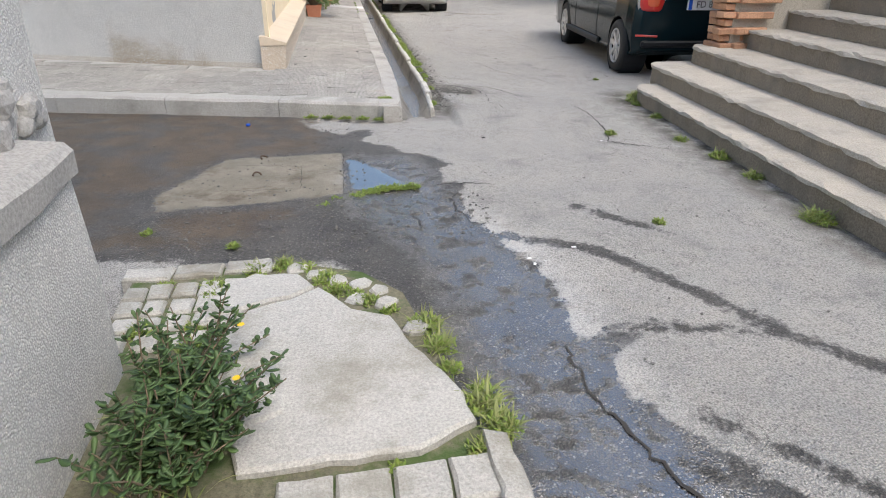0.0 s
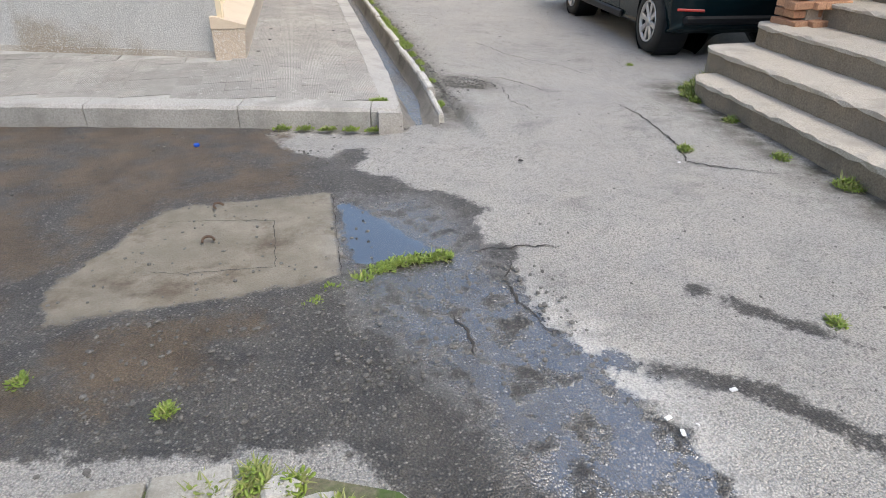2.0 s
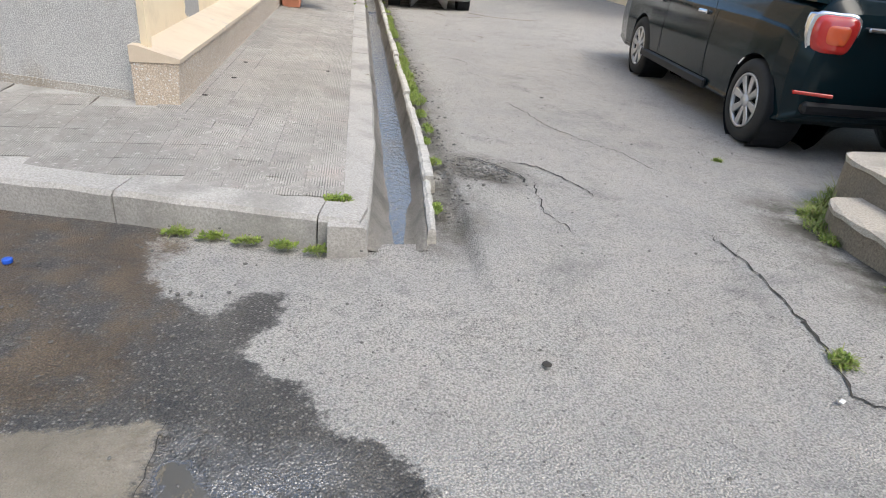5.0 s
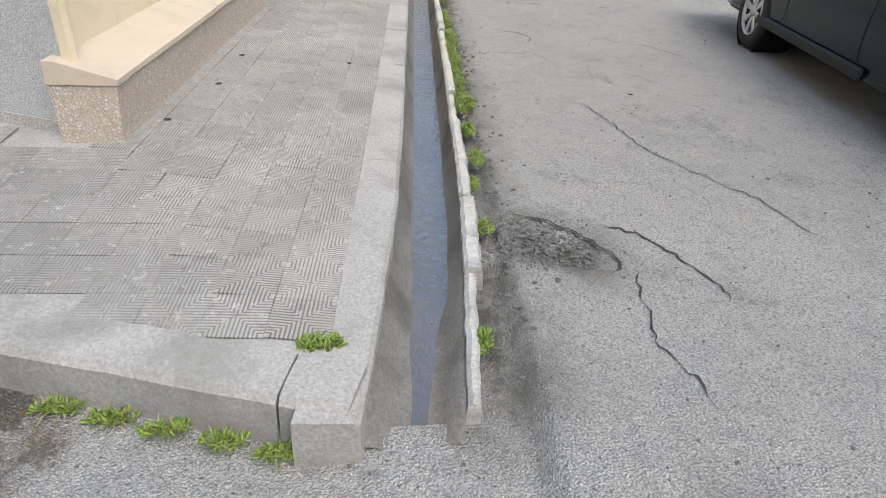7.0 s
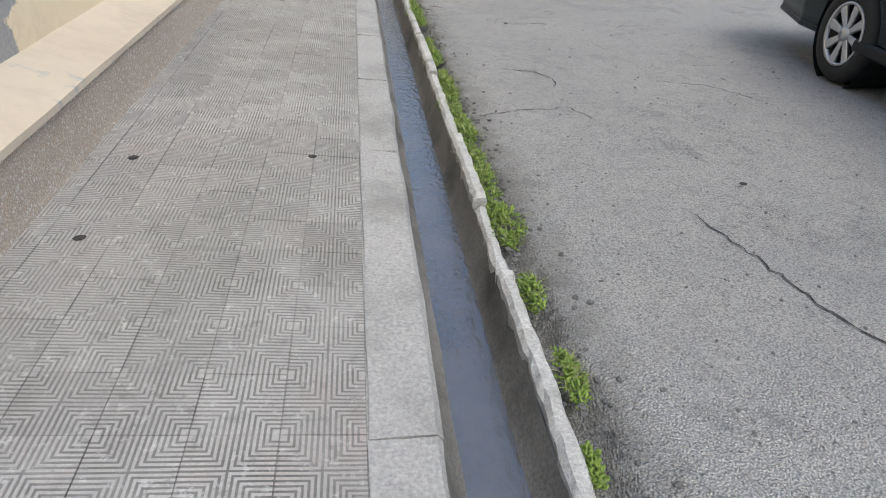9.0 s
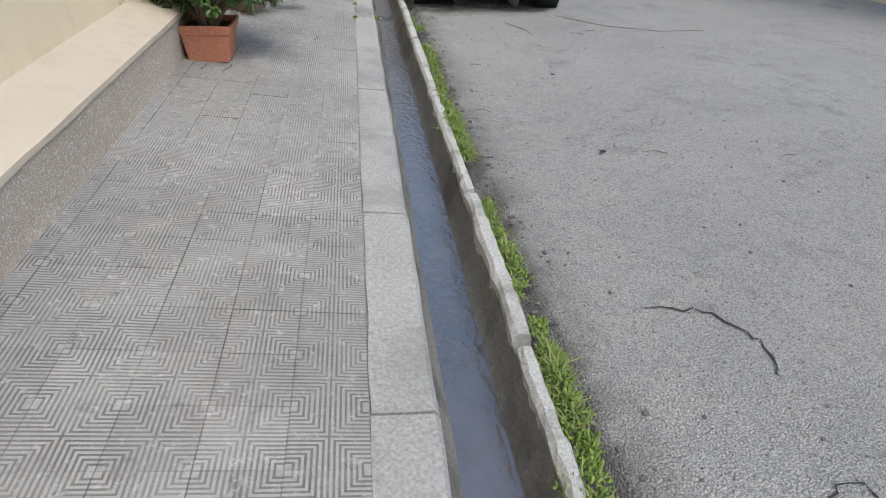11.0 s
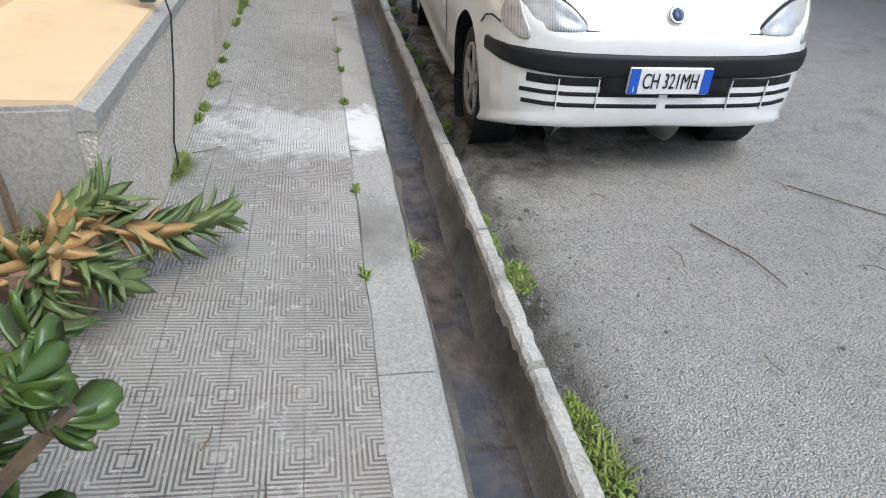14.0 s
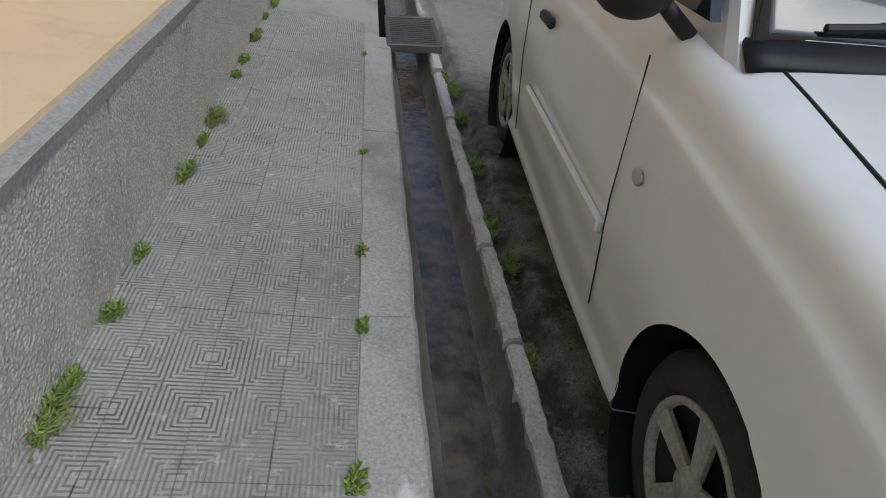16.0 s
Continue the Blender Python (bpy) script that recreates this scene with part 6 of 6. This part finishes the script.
def wall_bush():
    """Leafy dark weeds with yellow flowers by the low wall."""
    r = random.Random(77)
    P = new("weed_bush")
    L, B = Leaves(), Leaves()
    st = bmesh.new()
    for i in range(120):
        a, q = r.uniform(0, 6.28), math.sqrt(r.random())
        root = Vector((-0.95 + 0.10 * q * math.cos(a), -3.10 + 0.22 * q * math.sin(a), 0.06))
        tip = root + Vector((r.uniform(-0.1, 0.2), r.uniform(-0.14, 0.16), r.uniform(0.05, 0.26)))
        tip.x = max(tip.x, -1.14)
        tube(st, [root, root.lerp(tip, 0.5) + Vector((0, 0, 0.02)), tip], 0.003, 0.0015, 4)
        for j in range(22):
            p = root.lerp(tip, r.uniform(0.25, 1.0))
            d = rv(r, -0.2, 0.8)
            L.fat(p, d, Vector((0, 0, 1)) if abs(d.z) < 0.9 else Vector((1, 0, 0)), r.uniform(0.018, 0.04), r.uniform(0.008, 0.018))
    for i in range(60):
        B.blade(Vector((r.uniform(-1.05, -0.85), r.uniform(-3.35, -2.75), 0.05)), rv(r, 0.4, 0.95), r.uniform(0.08, 0.2), 0.006, 0.3)
    part("stem", st, M_STEM, P)
    L.mesh("foliage", M_DARKWEED, P)
    B.mesh("grass_tuft", M_GRASS, P)
    for x, y, z in ((-0.80, -3.07, 0.20), (-0.82, -2.84, 0.2)):
        bm = bmesh.new()
        for k in range(14):
            d = Vector((math.cos(k * 0.45), math.sin(k * 0.45), 0.25)) * 0.011
            s2 = Vector((-d.y, d.x, 0)) * 0.3
            c = Vector((x, y, z))
            a0, b0, c0, d0 = (bm.verts.new(c), bm.verts.new(c + d * 0.6 + s2), bm.verts.new(c + d), bm.verts.new(c + d * 0.6 - s2))
            bm.faces.new((a0, b0, c0, d0))
        part("flower", bm, M_YELLOW, P, "small yellow flower")
    tagged(P, "leafy dark green weed bush with yellow flowers", "weed bush")


wall_bush()

# ---- litter and whitewash ----
M_PAPER = plain("white_scrap", (0.75, 0.75, 0.74), 0.6)
for x, y, a in ((0.24, -2.25, 20), (0.25, -2.30, 70), (0.45, -2.22, 10), (1.19, -0.84, 30), (0.3, -2.28, 120)):
    bm = bmesh.new()
    box(bm, -0.012, -0.006, 0, 0.012, 0.006, 0.003, pose(x, y, -0.01 if x < 0.35 else 0.008, 4, 6, a), 0.002)
    tagged(mesh_ob("paper_scrap", bm, M_PAPER), "small white scrap of litter on the asphalt", "litter")
for i, (x, y) in enumerate(((-0.31, 2.42), (1.26, 2.24), (0.42, -0.65), (-0.92, 1.45), (-0.85, 1.9), (-0.86, 2.35), (0.9, 4.6), (1.0, 5.65))):
    bm = bmesh.new()
    vs = bmesh.ops.create_icosphere(bm, subdivisions=2, radius=0.012)["verts"]
    for v in vs:
        v.co = Vector((v.co.x * 1.3, v.co.y, v.co.z * 0.25)) * (1 + 0.3 * noise.noise(v.co * 60 + Vector((i, 0, 0)))) + Vector((x, y, (walk_z(x) if x < 0 else 0.008) + 0.004))
    tagged(mesh_ob("dirt_clod", bm, M_CRACK), "dark dried clod of dirt on the paving", "dirt")
rl = random.Random(9)
for i in range(26):
    x, y = rl.uniform(-0.95, -0.3), rl.uniform(5.2, 7.4)
    if rl.random() < 0.5:
        x, y = rl.uniform(0.4, 2.0), rl.uniform(4.5, 7.2)
    bm = bmesh.new()
    z = walk_z(x) + 0.004 if x < 0 else 0.012
    a = rl.uniform(0, 6.28)
    ln = rl.uniform(0.03, 0.12)
    tube(bm, [(x, y, z), (x + ln * 0.5 * math.cos(a), y + ln * 0.5 * math.sin(a), z + 0.004), (x + ln * math.cos(a + 0.3), y + ln * math.sin(a + 0.3), z)], 0.0022, 0.0015, 4)
    tagged(mesh_ob("twig", bm, M_STEM), "thin dry twig lying on the ground", "twig", "dry twigs")
for pts in ([(1.0, 6.9), (1.1, 6.7), (1.12, 6.55)], [(1.55, 7.1), (1.8, 6.85), (2.2, 6.7), (2.6, 6.75)]):
    bm = bmesh.new()
    tube(bm, [(x, y, 0.012) for x, y in pts], 0.003, 0.002, 5)
    tagged(mesh_ob("twig", bm, M_STEM), "thin dry twig lying on the ground", "twig", "dry twigs")

# bent iron lifting hooks set in the concrete lid, a blue bottle cap
M_RUST = surface("rusted_hook_iron", (0.06, 0.04, 0.028), (0.12, 0.075, 0.05), 30, 200, 0.8, 0.4)
for x, y, a in ((-0.994, -1.121, 0.3), (-0.982, -0.842, 0.9)):
    bm = bmesh.new()
    zz = 0.02 + 0.018 * noise.noise(Vector((x * 1.3, y * 1.3, 0)))
    tube(bm, [(x + 0.022 * math.cos(a + q), y + 0.018 * math.sin(a + q), zz - 0.006 + 0.012 * math.sin(q)) for q in np.linspace(0, 3.1416, 9)], 0.005, 0.005, 6)
    tagged(mesh_ob("lifting_hook", bm, M_RUST, smooth=True), "rusted bent iron hook set in concrete", "hook", "iron hooks in the lid")
bm = bmesh.new()
lathe(bm, [(0.001, 0.0), (0.014, 0.0), (0.015, 0.003), (0.015, 0.012), (0.012, 0.014), (0.001, 0.014)], 16, pose(-1.18, -0.062, 0.0, 0, -90, 0))
tagged(mesh_ob("bottle_cap", bm, M_BLUE), "small blue plastic bottle cap on wet asphalt", "bottle cap")

# ---- pavement tiles, spilt whitewash ----
T = 0.186
SHAPE[0] = Matrix()
INV = PLAN.inverted()
bm = bmesh.new()
g, c, zt, zl = T / 2, T / 2 - 0.001, 0.0, -0.0008
o = [bm.verts.new((sx * g, sy * g, -0.02)) for sx, sy in ((-1, -1), (1, -1), (1, 1), (-1, 1))]
p = [bm.verts.new((sx * g, sy * g, zl)) for sx, sy in ((-1, -1), (1, -1), (1, 1), (-1, 1))]
q = [bm.verts.new((sx * c, sy * c, zt)) for sx, sy in ((-1, -1), (1, -1), (1, 1), (-1, 1))]
for a, b in ((o, p), (p, q)):
    for i in range(4):
        bm.faces.new((a[i], a[(i + 1) % 4], b[(i + 1) % 4], b[i]))
bm.faces.new(q)
uvl = bm.loops.layers.uv.new("UVMap")
for f in bm.faces:
    for l in f.loops:
        l[uvl].uv = (l.vert.co.x / T + 0.5, l.vert.co.y / T + 0.5)
TILE = None


def lie(x, y):
    """A tile's pose on the sloping pavement."""
    e = 0.06

    def top(a, b):
        p = INV @ Vector((a, b, 0))
        return walk_z(p.x, p.y) * PLAN[2][2]
    n = Vector((top(x - e, y) - top(x + e, y), top(x, y - e) - top(x, y + e), 2 * e)).normalized()
    z = sum(top(x + a, y + b) for a in (-e, e) for b in (-e, e)) / 4
    return Matrix.Translation((x, y, z + rt.uniform(-0.0012, 0.0012))) @ Vector((0, 0, 1)).rotation_difference(n).to_matrix().to_4x4() @ pose(0, 0, 0, rt.uniform(-0.3, 0.3), rt.uniform(-0.3, 0.3), 0)


rt = random.Random(6)
count = 0
rest = []
for row in range(-4, 80):
    for col in range(28):
        xm, ym = (-KERB_W - 0.004) * PLAN[0][0] - T * (col + 0.5), 0.16 + T * (row + 0.5)
        x, y = (INV @ Vector((xm, ym, 0)))[:2]
        front = 0.05 + SOUTH * (-0.16 - x) + 0.13 + T * 0.36
        if y < front - 0.03 or y > END + 0.5:
            continue
        wall_y = YC + 0.36 * max(0.0, -1.02 - x)
        if x < -1.1 and y > wall_y - 0.10:
            continue
        if y > 6.6 and x < -0.74:
            continue
        m = lie(xm, ym)
        if TILE is None:
            TILE = part("tile", bm, M_TILE, PAVE)
            TILE.matrix_local = m
        elif count < 299:
            t = TILE.copy()
            scene.collection.objects.link(t)
            t.matrix_local = m
        else:
            rest.append(m)
        count += 1
# tiles further round the corner, joined
vv, ff, uu = [], [], []
for m in rest:
    k = len(vv)
    for v in TILE.data.vertices:
        vv.append(tuple(m @ v.co))
    for f in TILE.data.polygons:
        ff.append([k + a for a in f.vertices])
        for a in f.vertices:
            cc = TILE.data.vertices[a].co
            uu.extend((cc.x / T + 0.5, cc.y / T + 0.5))
if vv:
    me = bpy.data.meshes.new("far_tiles")
    me.from_pydata(vv, [], ff)
    me.uv_layers.new(name="UVMap").data.foreach_set("uv", uu)
    me.materials.append(M_TILE)
    tagged(new("far_tiles", me), kind="stuff").parent = PAVE
